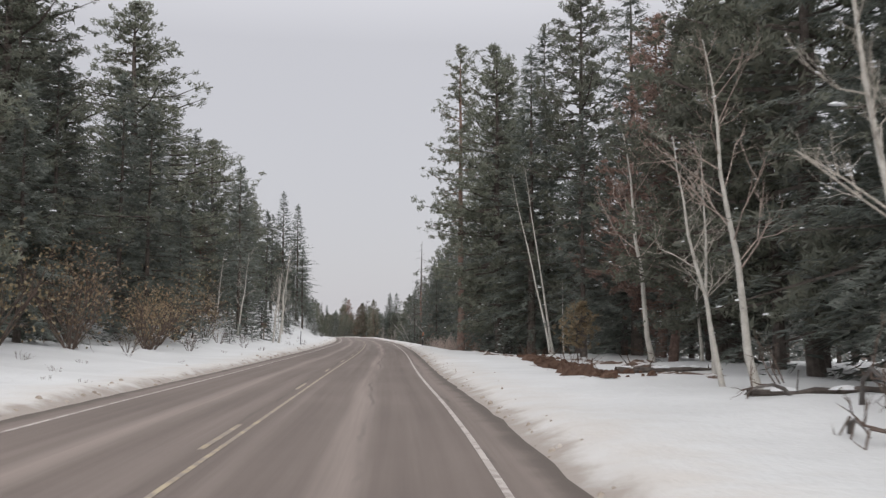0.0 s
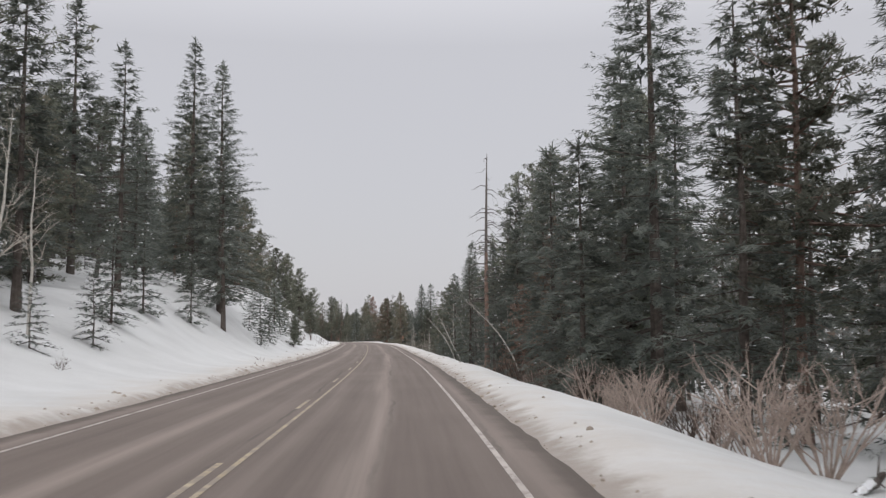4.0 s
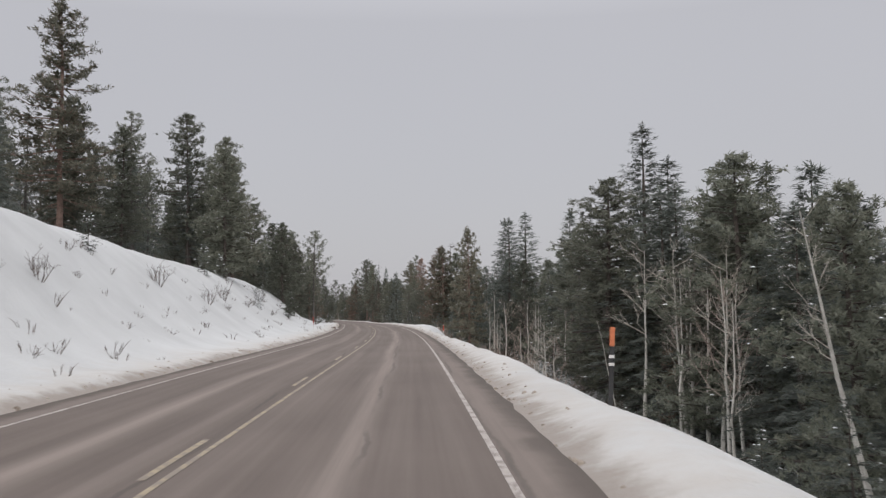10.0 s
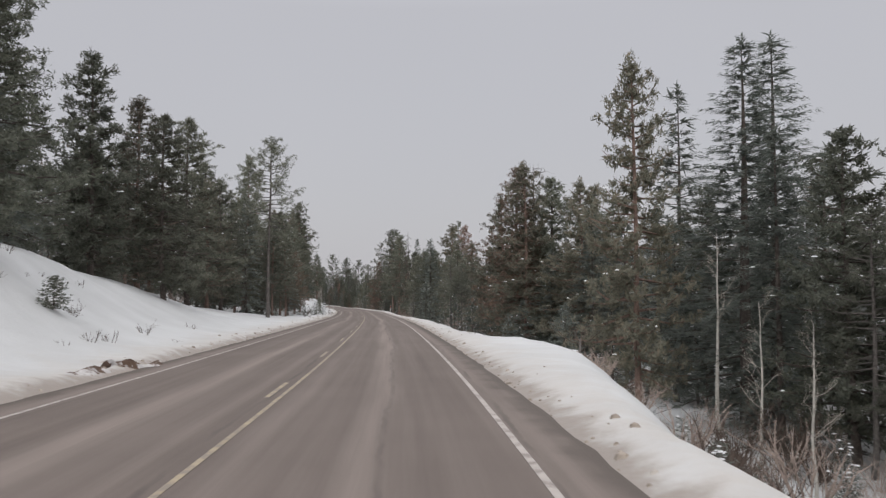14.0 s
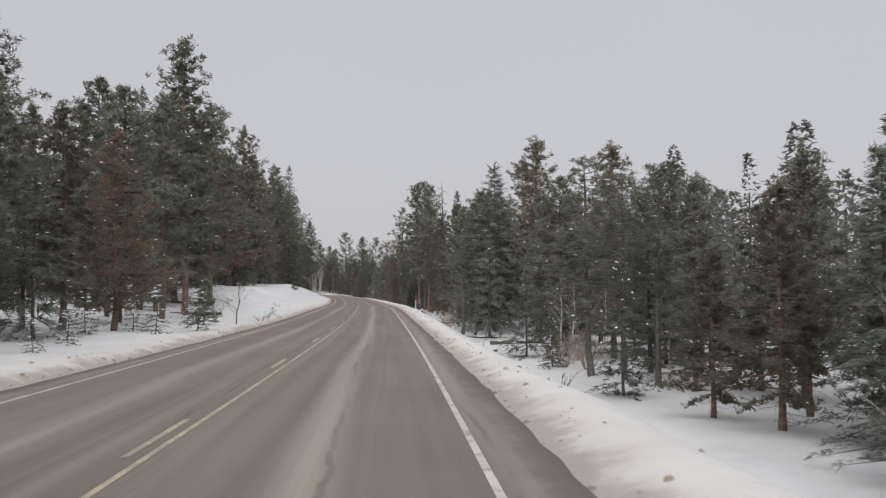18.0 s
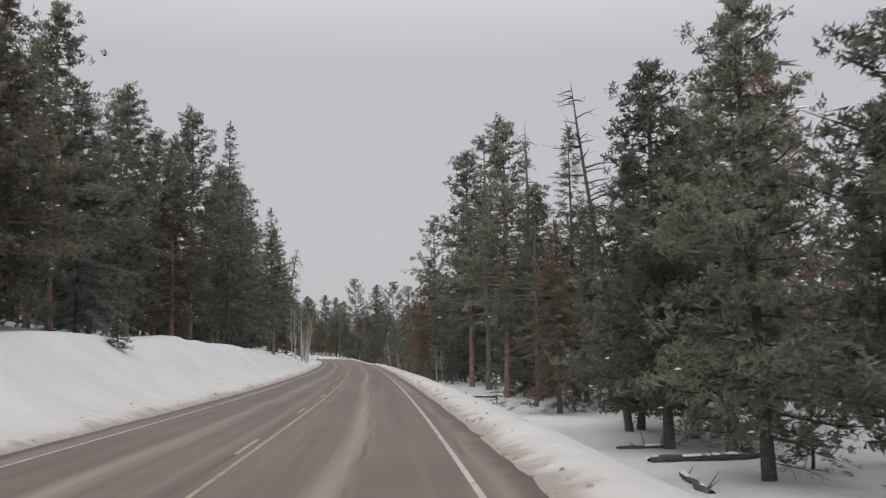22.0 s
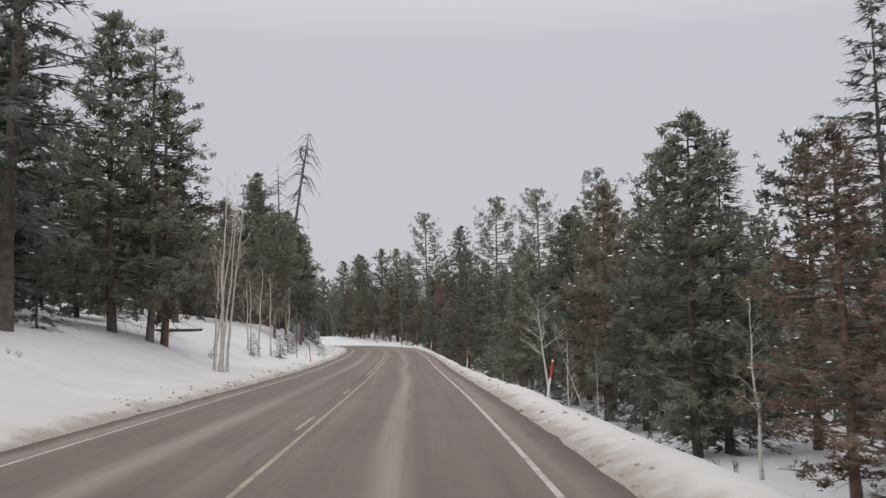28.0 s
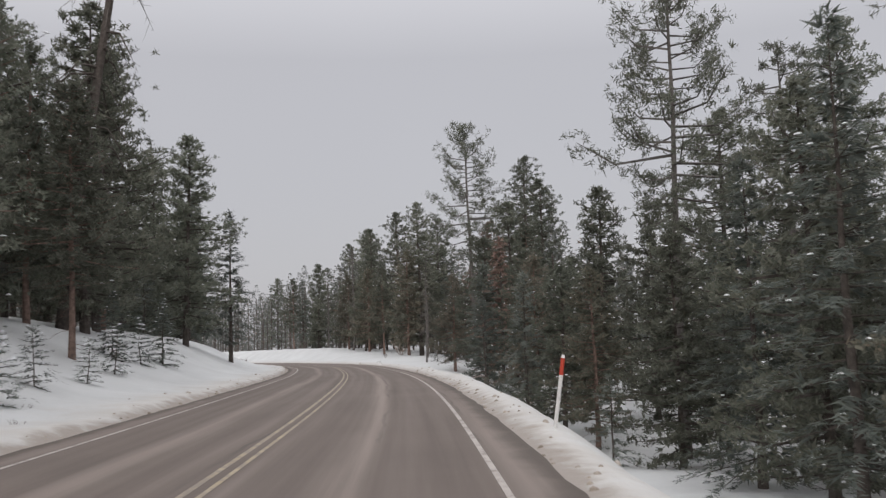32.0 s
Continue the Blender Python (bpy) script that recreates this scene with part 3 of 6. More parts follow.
def fir(seed, h=16.0, radius=3.0, low=0.06, snow=20, bare=0.0, needles=None, step=0.5, fill=1.0, core=1.0, spray=1.0):
    """A pointed fir: drooping tiers of boughs, each fringed with fine sprays, round a dense heart."""
    rng = np.random.default_rng(seed)
    path = trunk_path(h, rng, wob=0.05)
    wood, leaf, white = Shape(), Shape(), Shape()
    wood.tube(path - [0, 0, 0.3], np.interp(path[:, 2], [0, h * 0.1, h], [0.016 * h, 0.012 * h, 0.01]), 8)
    z = low * h
    spots = []
    k = min(1.0, h / 10)
    while z < h * 0.985:
        u = z / h
        ragged = 1 + 0.16 * math.sin(z * 1.7 + seed) + rng.normal(0, 0.06)
        reach = 1.22 * radius * (1 - u) ** 0.8 * min(1.0, 0.6 + 2.2 * (u - low) / 0.3) * ragged + 0.1
        count = 6 if u < 0.75 else 5
        for a in rng.uniform(0, 2 * math.pi) + np.arange(count) * 2 * math.pi / count + rng.normal(0, 0.25, count):
            if rng.random() < bare + 0.04:
                continue
            L = reach * rng.uniform(0.68, 1.16)
            foot = at_height(path, z + rng.uniform(-0.25, 0.25) * step)
            out = np.array([math.cos(a), math.sin(a), 0])
            sag = -0.38 + 0.8 * u + rng.normal(0, 0.07)
            tip = foot + out * L + np.array([0, 0, sag * L])
            mid = foot + out * L * 0.55 + np.array([0, 0, sag * L * 0.42 + 0.05 * L])
            if rng.random() < 0.3 or bare > 0.2:
                wood.tube([foot, tip], [0.012 + 0.01 * L, 0.005], 3)
            n = max(3, int(L / 0.066 * fill))
            q = rng.uniform(0.15, 1.02, n) ** 0.7
            pts = np.where(q[:, None] < 0.55, foot + (mid - foot) * (q / 0.55)[:, None], mid + (tip - mid) * ((q - 0.55) / 0.45)[:, None])
            pts = pts + rng.normal(0, 0.07 * k, (n, 3))
            sidev = np.array([-math.sin(a), math.cos(a), 0])
            thin = (1.1 - 0.55 * q) * k
            for sgn in (-1, 1):
                way = out * 0.75 + sgn * sidev * rng.uniform(0.3, 1.1, (n, 1)) + rng.normal([0, 0, -0.25], 0.22, (n, 3))
                leaf.blades(pts, way, out * 0.55 + rng.normal([0, 0, 0.8], 0.4, (n, 3)), spray * rng.uniform(0.32, 0.72, n) * thin, spray * rng.uniform(0.062, 0.118, n) * thin)
            c = max(1, int(L * 1.3 * core))
            r = rng.uniform(0.1, 0.7, (c, 1))
            leaf.fans(foot + (tip - foot) * r + rng.normal(0, 0.1 * k, (c, 3)), out + rng.normal(0, 0.4, (c, 3)), rng.normal([0, 0, 1], 0.4, (c, 3)), k * rng.uniform(0.4, 0.75, c), k * rng.uniform(0.22, 0.42, c), rng)
            spots.append((foot + (tip - foot) * rng.uniform(0.55, 0.95) + [0, 0, 0.06], L, a))
        z += step * rng.uniform(0.8, 1.2) * (0.75 + 0.5 * (1 - u))
    up = 40
    leaf.blades(path[-1:] - np.array([0, 0, k]) * rng.uniform(0, 1, (up, 1)) + rng.normal(0, 0.05, (up, 3)), rng.normal(0, 0.6, (up, 3)) + [0, 0, 0.6], rng.normal(0, 1, (up, 3)), k * rng.uniform(0.2, 0.45, up), k * rng.uniform(0.06, 0.12, up))
    parts = [("trunk", wood.mesh("trunk", BARK_DARK), "straight dark trunk with branches"), ("crown", leaf.mesh("crown", needles or NEEDLE_FIR), "drooping tiers of needles")]
    if snow:
        rng.shuffle(spots)
        for c, L, a in spots[:int(snow * 2.4)]:
            q = rng.uniform(0.4, 1.0)
            lump(white, c, 0.15 * q, 0.075 * q, 0.035 * q + 0.01, rng, 6)
        parts.append(("snow", white.mesh("snow", SNOW_CLUMP, True), "small clumps of snow"))
    return parts


def pine(seed, h=17.0, radius=3.4, low=0.2, limbs=76, dense=1.0, bark=None, needles=None, flat=0.8, snow=5, stubs=12, tuft=1.0, thick=1.0, core=1.0, inner_from=0.35, blades=12, sweep=0.14, slim=1.0):
    """A rough-barked pine: limbs that turn up at their ends, set with round tufts of needles round a dark heart."""
    rng = np.random.default_rng(seed)
    path = trunk_path(h, rng, wob=0.1)
    wood, leaf, white = Shape(), Shape(), Shape()
    wood.tube(path - [0, 0, 0.3], thick * np.interp(path[:, 2], [0, h * 0.08, h * 0.9, h], [0.0165 * h, 0.013 * h, 0.004 * h, 0.02]), 9)
    tufts, inner = [], []
    for k in range(limbs):
        u = low + (1 - low) * min(0.995, (k + rng.uniform(0, 1)) / limbs)
        v = (u - low) / (1 - low)
        ragged = 1 + 0.15 * math.sin(u * h * 1.3 + seed)
        reach = 1.36 * radius * ragged * (min(1.0, 0.55 + 1.8 * v) * (1 - v) ** flat + 0.08)
        a = k * 2.399 + rng.normal(0, 0.5)
        L = reach * rng.uniform(0.6, 1.08)
        foot = at_height(path, u * h)
        out = np.array([math.cos(a), math.sin(a), 0])
        lift = -0.25 + 0.6 * v + rng.normal(0, 0.1)
        mid = foot + out * L * 0.6 + [0, 0, lift * L * 0.45]
        tip = foot + out * L + [0, 0, lift * L + sweep * L]
        wood.tube([foot, mid, tip], [0.024 + 0.013 * L, 0.017 + 0.008 * L, 0.012], 3)
        for q in rng.uniform(inner_from, 1.05, max(2, int((2.4 + L * 3.3) * dense))):
            c = foot + (mid - foot) * q / 0.6 if q < 0.6 else mid + (tip - mid) * (q - 0.6) / 0.4
            off = np.clip(rng.normal(0, 0.1 + 0.09 * L * q, 3), -0.55, 0.55) * [1, 1, 0.6]
            tufts.append(c + off)
            if q > 0.75 and dense < 0.8 and rng.random() < 0.6:
                wood.tube([c - (tip - foot) * 0.12, c + off], [0.012, 0.006], 3)
        for q in rng.uniform(0.06, 0.66, int(L * 2.6 * core)):
            inner.append((foot + (tip - foot) * q + rng.normal(0, 0.15 + 0.06 * L, 3) * [1, 1, 0.5], out))
        if rng.random() < 0.3:
            lump(white, tip + [0, 0, 0.08], rng.uniform(0.08, 0.2), 0.08, 0.04, rng)
    for k in range(stubs):
        foot = at_height(path, rng.uniform(0.04, max(low, 0.12)) * h)
        a = rng.uniform(0, 6.28)
        L = rng.uniform(0.4, 2.0)
        out = np.array([math.cos(a), math.sin(a), -0.2])
        tip = foot + out * L + [0, 0, -0.1 * L]
        wood.tube([foot, foot + out * L * 0.6, tip], [0.022, 0.013, 0.004], 3)
        for q in range(3):
            f = foot + (tip - foot) * rng.uniform(0.4, 1)
            wood.tube([f, f + out * 0.2 + rng.normal(0, 0.22, 3)], [0.008, 0.003], 3)
    for k in range(9):
        tufts.append(path[-1] + rng.normal(0, 0.13, 3) - [0, 0, 1.1 * tuft * rng.random()])
    n = int(blades * 1.5)
    c = np.repeat(np.array(tufts), n, 0)
    c = c + rng.normal(0, 0.105 * tuft, (len(c), 3)) * [1, 1, 0.8]
    size = np.repeat(rng.uniform(0.75, 1.2, len(tufts)), n)
    way = rng.normal(0, 1, (len(c), 3)) + [0, 0, 0.3]
    face = c * [1, 1, 0]
    face = face / (np.linalg.norm(face, axis=1, keepdims=True) + 0.3)
    leaf.blades(c, way, face * 0.9 + rng.normal([0, 0, 0.6], 0.55, (len(c), 3)), tuft * size * rng.uniform(0.18, 0.32, len(c)), tuft * size * slim * rng.uniform(0.066, 0.118, len(c)))
    if inner:
        c = np.array([p for p, o in inner])
        way = np.array([o for p, o in inner]) + rng.normal(0, 0.6, (len(c), 3)) * [1, 1, 0.5]
        face = c * [1, 1, 0]
        face = face / (np.linalg.norm(face, axis=1, keepdims=True) + 0.3)
        leaf.fans(c, way, face * 0.7 + rng.normal([0, 0, 0.8], 0.4, (len(c), 3)), tuft * rng.uniform(0.42, 0.78, len(c)), tuft * rng.uniform(0.26, 0.44, len(c)), rng)
    parts = [("trunk", wood.mesh("trunk", bark or BARK_RED), "rough bark, bare lower limbs"), ("crown", leaf.mesh("crown", needles or NEEDLE_PINE), "round tufts of needles")]
    if snow and white.n:
        parts.append(("snow", white.mesh("snow", SNOW_CLUMP, True), "small clumps of snow"))
    return parts


def snag(seed, h=16.0, limbs=46, reach=1.7, bark=None, droop=-0.3, low=0.25, stem=None, thick=0.8, fork=False):
    """A dead standing trunk with bare, hooked limbs, forked at its top where asked."""
    rng = np.random.default_rng(seed)
    path = trunk_path(h, rng, wob=0.13)
    wood, twigs = Shape(), Shape()
    wood.tube(path - [0, 0, 0.3], thick * np.interp(path[:, 2], [0, h * 0.1, h * 0.9, h], [0.016 * h, 0.012 * h, 0.005 * h if fork else 0.004 * h, 0.015]), 8)
    if fork:
        f = at_height(path, h * 0.82)
        wood.tube([f, f + [-0.7, 0, 1.0], f + [-0.9, 0.1, 2.6]], [0.15, 0.11, 0.03], 6)
        wood.tube([f + [-0.8, 0, 1.6], f + [-1.3, 0.1, 2.6]], [0.06, 0.02], 4)
    for k in range(limbs):
        u = low + (0.97 - low) * rng.random()
        a = rng.uniform(0, 6.28)
        L = reach * (1.05 - u * (0.3 if fork else 0.7)) * rng.uniform(0.4, 1.2)
        foot = at_height(path, u * h)
        out = np.array([math.cos(a), math.sin(a), 0])
        p = [foot, foot + out * L * 0.4 + [0, 0, droop * L * 0.15 + 0.06 * L], foot + out * L * 0.75 + [0, 0, droop * L * 0.6], foot + out * L + [0, 0, droop * L]]
        twigs.tube(p, [0.018 + 0.018 * L, 0.016 + 0.012 * L, 0.018, 0.008], 4)
        for q in range(int(L * 2.4)):
            b = p[1] + (p[3] - p[1]) * rng.random()
            twigs.tube([b, b + rng.normal(0, 0.28, 3) + out * 0.25 + [0, 0, droop * 0.4]], [0.011, 0.004], 3)
    stem_mesh = wood.mesh("trunk", bark or BARK_GREY)
    if stem:
        stem_mesh.materials.append(stem)
        for face in stem_mesh.polygons:
            if face.index < 56 and face.center.z < 0.5 * h:
                face.material_index = 1
    return [("trunk", stem_mesh, "bare weathered trunk"), ("crown", twigs.mesh("crown", bark or BARK_GREY), "broken, hooked dead limbs")]


def branchlet(shape, foot, way, L, rad, rng, depth):
    """A branch that forks into ever finer ones."""
    way = way / np.linalg.norm(way)
    mid = foot + way * L * 0.5 + rng.normal(0, 0.06 * L, 3)
    tip = foot + way * L + rng.normal(0, 0.08 * L, 3) + [0, 0, 0.08 * L]
    shape.tube([foot, mid, tip], [rad, rad * 0.75, rad * 0.45], 4 if depth else 3)
    if depth:
        for k in range(3 + (depth > 1)):
            u = rng.uniform(0.35, 1.0)
            b = foot + (mid - foot) * u * 2 if u < 0.5 else mid + (tip - mid) * (u * 2 - 1)
            branchlet(shape, b, way + rng.normal(0, 0.55, 3) + [0, 0, 0.25], L * rng.uniform(0.35, 0.62), rad * 0.5, rng, depth - 1)


def aspen(seed, h=9.0, rad=0.09, low=0.45, boughs=13, spread=1.7, twig=None, bend=0.0, bark=None, limb=0.25):
    """A bare aspen: pale trunk, rising forked branches."""
    rng = np.random.default_rng(seed)
    n = 9
    z = np.linspace(0, h, n)
    path = np.stack([bend * (z / h) ** 2 * h + np.cumsum(rng.normal(0, 0.06, n)), np.cumsum(rng.normal(0, 0.06, n)), z], -1)
    path[0, :2] = 0
    wood, fine = Shape(), Shape()
    wood.tube(path - [0, 0, 0.2], np.interp(z, [0, h * 0.05, h], [rad * 1.25, rad, 0.012]), 8)
    for k in range(boughs):
        u = low + (0.98 - low) * (k + rng.random()) / boughs
        a = rng.uniform(0, 6.28)
        L = spread * (1.15 - u * 0.75) * rng.uniform(0.6, 1.2)
        branchlet(fine, at_height(path, u * h), np.array([math.cos(a), math.sin(a), rng.uniform(0.5, 1.3)]), L, rad * limb * (1.25 - u), rng, 2)
    return [("trunk", wood.mesh("trunk", bark or BARK_ASPEN, True), "" if bark else "pale smooth trunk with dark scars"), ("crown", fine.mesh("crown", twig or TWIG_ROSE), "bare forked branches")]


def shrub(seed, h=1.2, stems=14, twig=None, leaves=None, forks=2):
    """A bare or withered bush."""
    rng = np.random.default_rng(seed)
    fine, leaf = Shape(), Shape()
    ends = []
    for k in range(stems):
        a = rng.uniform(0, 6.28)
        way = np.array([math.cos(a) * 0.6, math.sin(a) * 0.6, rng.uniform(0.6, 1.4)])
        branchlet(fine, np.array([math.cos(a) * 0.08, math.sin(a) * 0.08, -0.05]), way, h * rng.uniform(0.5, 0.85), 0.012 * h + 0.004, rng, forks)
    parts = [("growth", fine.mesh("growth", twig or TWIG_DARK), "thin bare stems")]
    if leaves:
        n = 620
        c = rng.normal(0, 0.34 * h, (n, 3)) * [1, 1, 0.75] + [0, 0, 0.75 * h]
        leaf.kites(c, rng.normal(0, 1, (n, 3)), rng.normal(0, 1, (n, 3)), rng.uniform(0.06, 0.15, n), rng.uniform(0.045, 0.1, n))
        parts.append(("foliage", leaf.mesh("foliage", leaves), "withered leaves"))
    return parts


# ---- the kinds of plants that stand here ----
KINDS = {
    "fir_a": ("fir_tree", lambda: fir(11, 17, 3.4, snow=9), 17, "tall dark green fir with drooping tiers, dusted with snow", "tree"),
    "fir_b": ("fir_tree", lambda: fir(12, 15, 3.6, snow=12), 15, "broad dark fir with snow clumps on its boughs", "tree"),
    "fir_c": ("fir_tree", lambda: fir(13, 18, 2.8, low=0.14, bare=0.08, snow=12), 18, "slender dark fir with a thin pointed top", "tree"),
    "fir_open": ("thin_fir", lambda: fir(14, 16, 3.0, low=0.17, bare=0.28, fill=0.8, snow=26), 16, "thin fir with gaps between its boughs", "tree"),
    "fir_young": ("young_fir", lambda: fir(15, 5.5, 1.55, low=0.05, snow=12, step=0.32, spray=1.2, core=2), 5.5, "young green fir on the snow, lightly dusted", "tree"),
    "fir_snowy": ("snowy_fir", lambda: fir(19, 5.5, 1.9, low=0.12, snow=90, step=0.34, spray=1.2, core=2), 5.5, "young fir loaded with snow on a snowy bank", "tree"),
    "fir_small": ("fir_sapling", lambda: fir(16, 2.4, 0.95, low=0.04, snow=7, step=0.2, fill=0.8, spray=1.7, core=4), 2.4, "small green fir sapling standing in the snow", "sapling"),
    "fir_mid": ("young_fir", lambda: fir(18, 7, 2.1, low=0.03, snow=3, step=0.5), 7, "young dark fir, green down to the snow", "tree"),
    "fir_brown": ("dead_fir", lambda: fir(17, 14, 2.9, bare=0.12, needles=NEEDLE_BROWN, snow=4), 14, "dead fir with rust-brown needles", "tree"),
    "pine_young": ("young_pine", lambda: pine(27, 4.5, 1.3, 0.1, 40, 1.5, bark=BARK_DARK, snow=3, stubs=0, tuft=0.6), 4.5, "young pine on the snowy bank", "tree"),
    "pine_dry": ("young_pine", lambda: pine(30, 2.7, 1.0, 0.3, 34, 1.3, bark=BARK_DARK, needles=LEAF_OCHRE, snow=0, stubs=0, tuft=0.45), 2.7, "small withered pine with ochre needles beside bare earth", "tree"),
    "pine_old": ("old_pine", lambda: pine(28, 30, 3.8, 0.36, 80, 1.1, stubs=26, thick=0.82, core=0.9, tuft=0.9), 30, "huge old pine, bare orange trunk with broken limbs", "tree"),
    "pine_a": ("pine_tree", lambda: pine(21, 17, 3.8, 0.13, 84, needles=NEEDLE_OLIVE), 17, "dark green pine with a broad crown and rough bark", "tree"),
    "pine_b": ("pine_tree", lambda: pine(22, 16, 3.7, 0.09, 88, 1.05, flat=0.7, bark=BARK_DARK), 16, "dense green pine, branched nearly to the snow", "tree"),
    "pine_c": ("tall_pine", lambda: pine(23, 19, 3.5, 0.26, 80, thick=0.8), 19, "tall pine with a high crown over a bare orange trunk", "tree"),
    "pine_d": ("bushy_pine", lambda: pine(24, 14, 3.6, 0.05, 86, flat=0.85, bark=BARK_DARK), 14, "bushy conical green pine", "tree"),
    "pine_thin": ("thin_pine", lambda: pine(25, 18, 3.1, 0.25, 64, 0.75, bark=BARK_GREY, core=0.15, inner_from=0.5, flat=0.6, tuft=0.85, blades=16, slim=0.75, thick=0.85), 18, "thin pine with sparse tufts against the sky", "tree"),
    "pine_bare": ("thinning_pine", lambda: pine(29, 20, 2.7, 0.45, 60, 1.7, bark=BARK_GREY, needles=NEEDLE_PINE, core=0.0, inner_from=0.62, flat=0.5, tuft=0.95, sweep=0.32, blades=10, slim=0.6, thick=0.75), 20, "half-dead pine, sparse greying crown on a tall bare trunk", "tree"),
    "pine_tall": ("pine_tree", lambda: pine(63, 23, 4.9, 0.1, 130, 1.1, flat=0.72, bark=BARK_DARK, tuft=0.9, blades=13), 23, "tall dense green pine with rough dark bark", "tree"),
    "fir_tall": ("fir_tree", lambda: fir(64, 24, 4.3, low=0.07, snow=16, step=0.52, spray=0.8, fill=1.25), 24, "tall dense dark fir with drooping boughs", "tree"),
    "pine_back": ("pine_tree", lambda: pine(61, 15, 3.5, 0.12, 64, 0.85, bark=BARK_DARK, blades=10, tuft=1.15, stubs=4), 15, "dense green pine deep in the woods", "tree"),
    "fir_back": ("fir_tree", lambda: fir(62, 15, 3.3, snow=8, step=0.65, fill=0.8, spray=1.2), 15, "dark fir deep in the woods", "tree"),
    "pine_rust": ("dying_pine", lambda: pine(26, 18, 3.7, 0.12, 100, 1.0, needles=NEEDLE_BROWN, core=0.8, tuft=0.78, blades=14), 18, "dying pine with rust-brown needles", "tree"),
    "snag_old": ("dead_tree", lambda: snag(34, 21, 70, 3.0, stem=BARK_RED, thick=0.95), 21, "tall dead pine, orange trunk below, grey hooked limbs above", "dead tree"),
    "snag_a": ("dead_tree", lambda: snag(31, 19, 80, 2.0), 19, "dead grey standing tree with hooked bare limbs", "dead tree"),
    "snag_b": ("dead_tree", lambda: snag(32, 15, 56, 1.9, droop=-0.45), 15, "dead bare tree with drooping broken limbs", "dead tree"),
    "snag_c": ("dead_tree", lambda: snag(33, 17, 38, 3.2, bark=BARK_DARK, droop=0.15, low=0.5), 17, "dark dead tree with long bare limbs", "dead tree"),
    "snag_fork": ("dead_tree", lambda: snag(36, 28, 96, 3.2, bark=BARK_DARK, droop=-0.75, low=0.3, thick=0.85, fork=True), 28, "leaning dark dead pine, forked top and drooping bare limbs", "dead tree"),
    "aspen_pole": ("dead_aspen", lambda: aspen(45, 13, 0.085, 0.8, 4, 0.8, TWIG_PALE), 13, "thin leaning dead aspen, a pale pole almost without branches", "dead tree"),
    "aspen_a": ("aspen_tree", lambda: aspen(41, 9.5, 0.11, 0.3, 17, 2.3), 9.5, "bare aspen with a pale trunk and rosy twigs", "tree"),
    "aspen_wide": ("aspen_tree", lambda: aspen(47, 12, 0.14, 0.5, 12, 3.3, TWIG_PALE, limb=0.42), 12, "bare white aspen with wide forking limbs below the road", "tree"),
    "aspen_b": ("aspen_tree", lambda: aspen(42, 8, 0.085, 0.3, 13, 1.7, TWIG_PALE), 8, "slim bare aspen with pale upright branches", "tree"),
    "aspen_c": ("aspen_tree", lambda: aspen(43, 11, 0.12, 0.5, 12, 1.6, TWIG_PALE), 11, "tall bare aspen with a scarred white trunk", "tree"),
    "aspen_bent": ("aspen_tree", lambda: aspen(44, 11, 0.1, 0.62, 7, 1.3, TWIG_PALE, bend=-0.42), 11, "bare aspen trunk bent over towards the road", "tree"),
    "sapling_bare": ("bare_sapling", lambda: aspen(46, 2.3, 0.035, 0.22, 12, 0.9, TWIG_DARK, bark=TWIG_DARK), 2.3, "small bare dark sapling at the edge of the snow", "sapling"),
    "bush": ("bush", lambda: shrub(51, 1.1, 8), 1.1, "bare brown bush poking out of the snow", "bush"),
    "bush_dark": ("bush", lambda: shrub(58, 1.8, 20, TWIG_DARK), 1.8, "dense dark thicket of bare brush below the road", "bush"),
    "bush_rosy": ("bush", lambda: shrub(52, 2.2, 12, TWIG_ROSE), 2.2, "thicket of bare rosy stems", "bush"),
    "bush_leafy": ("bush", lambda: shrub(53, 2.2, 10, TWIG_DARK, LEAF_OCHRE), 2.2, "bush with withered ochre leaves", "bush"),
    "weeds": ("weed_clump", lambda: shrub(54, 0.4, 6, forks=1), 0.4, "dry weed stems sticking out of the snow", "weeds"),
}
MADE = {}
STANDS = []
GROUPS = {"tree": "roadside trees", "dead tree": "dead trees", "sapling": "saplings", "bush": "bushes", "weeds": "weeds"}
pick = np.random.default_rng(77)


def plant(kind, s, d, h=None, turn=None, lean=0.0, wide=1.0):
    """Stand a plant of a kind at a run s, d metres right of the road's middle, h metres tall."""
    plain = kind in ("fir_a", "fir_b", "pine_a", "pine_b", "pine_d")
    if plain and (h or 0) > 19.5:
        kind = kind.split("_")[0] + "_tall"
    elif plain and abs(d) > 29:
        kind = kind.split("_")[0] + "_back"
    name, build, tall, label, category = KINDS[kind]
    x, y, z = ground_point(np.array(s, float), np.array(d, float))
    k = (h or tall) / tall
    w = (0.15 + 0.85 * k) * wide if k > 1 else k ** 0.8 * wide
    turn = pick.uniform(0, 360) if turn is None else turn
    m = pose(x, y, z - 0.08, 0, lean, 0) @ pose(0, 0, 0, 0, 0, turn) @ Matrix.Diagonal((w, w, k, 1))
    if kind not in MADE:
        ob = whole(name, build())
        tagged(ob, label, category, GROUPS[category])
        MADE[kind] = ob
        ob.matrix_basis = m
    else:
        ob = copy_thing(MADE[kind], Matrix())
        ob.matrix_basis = m
    STANDS.append((x, y))
    return ob


def clear_of(s, d, gap):
    p = ground_point(np.array(s, float), np.array(d, float))
    q = np.array(STANDS)
    return len(q) == 0 or np.hypot(*(q - p[:2]).T).min() > gap


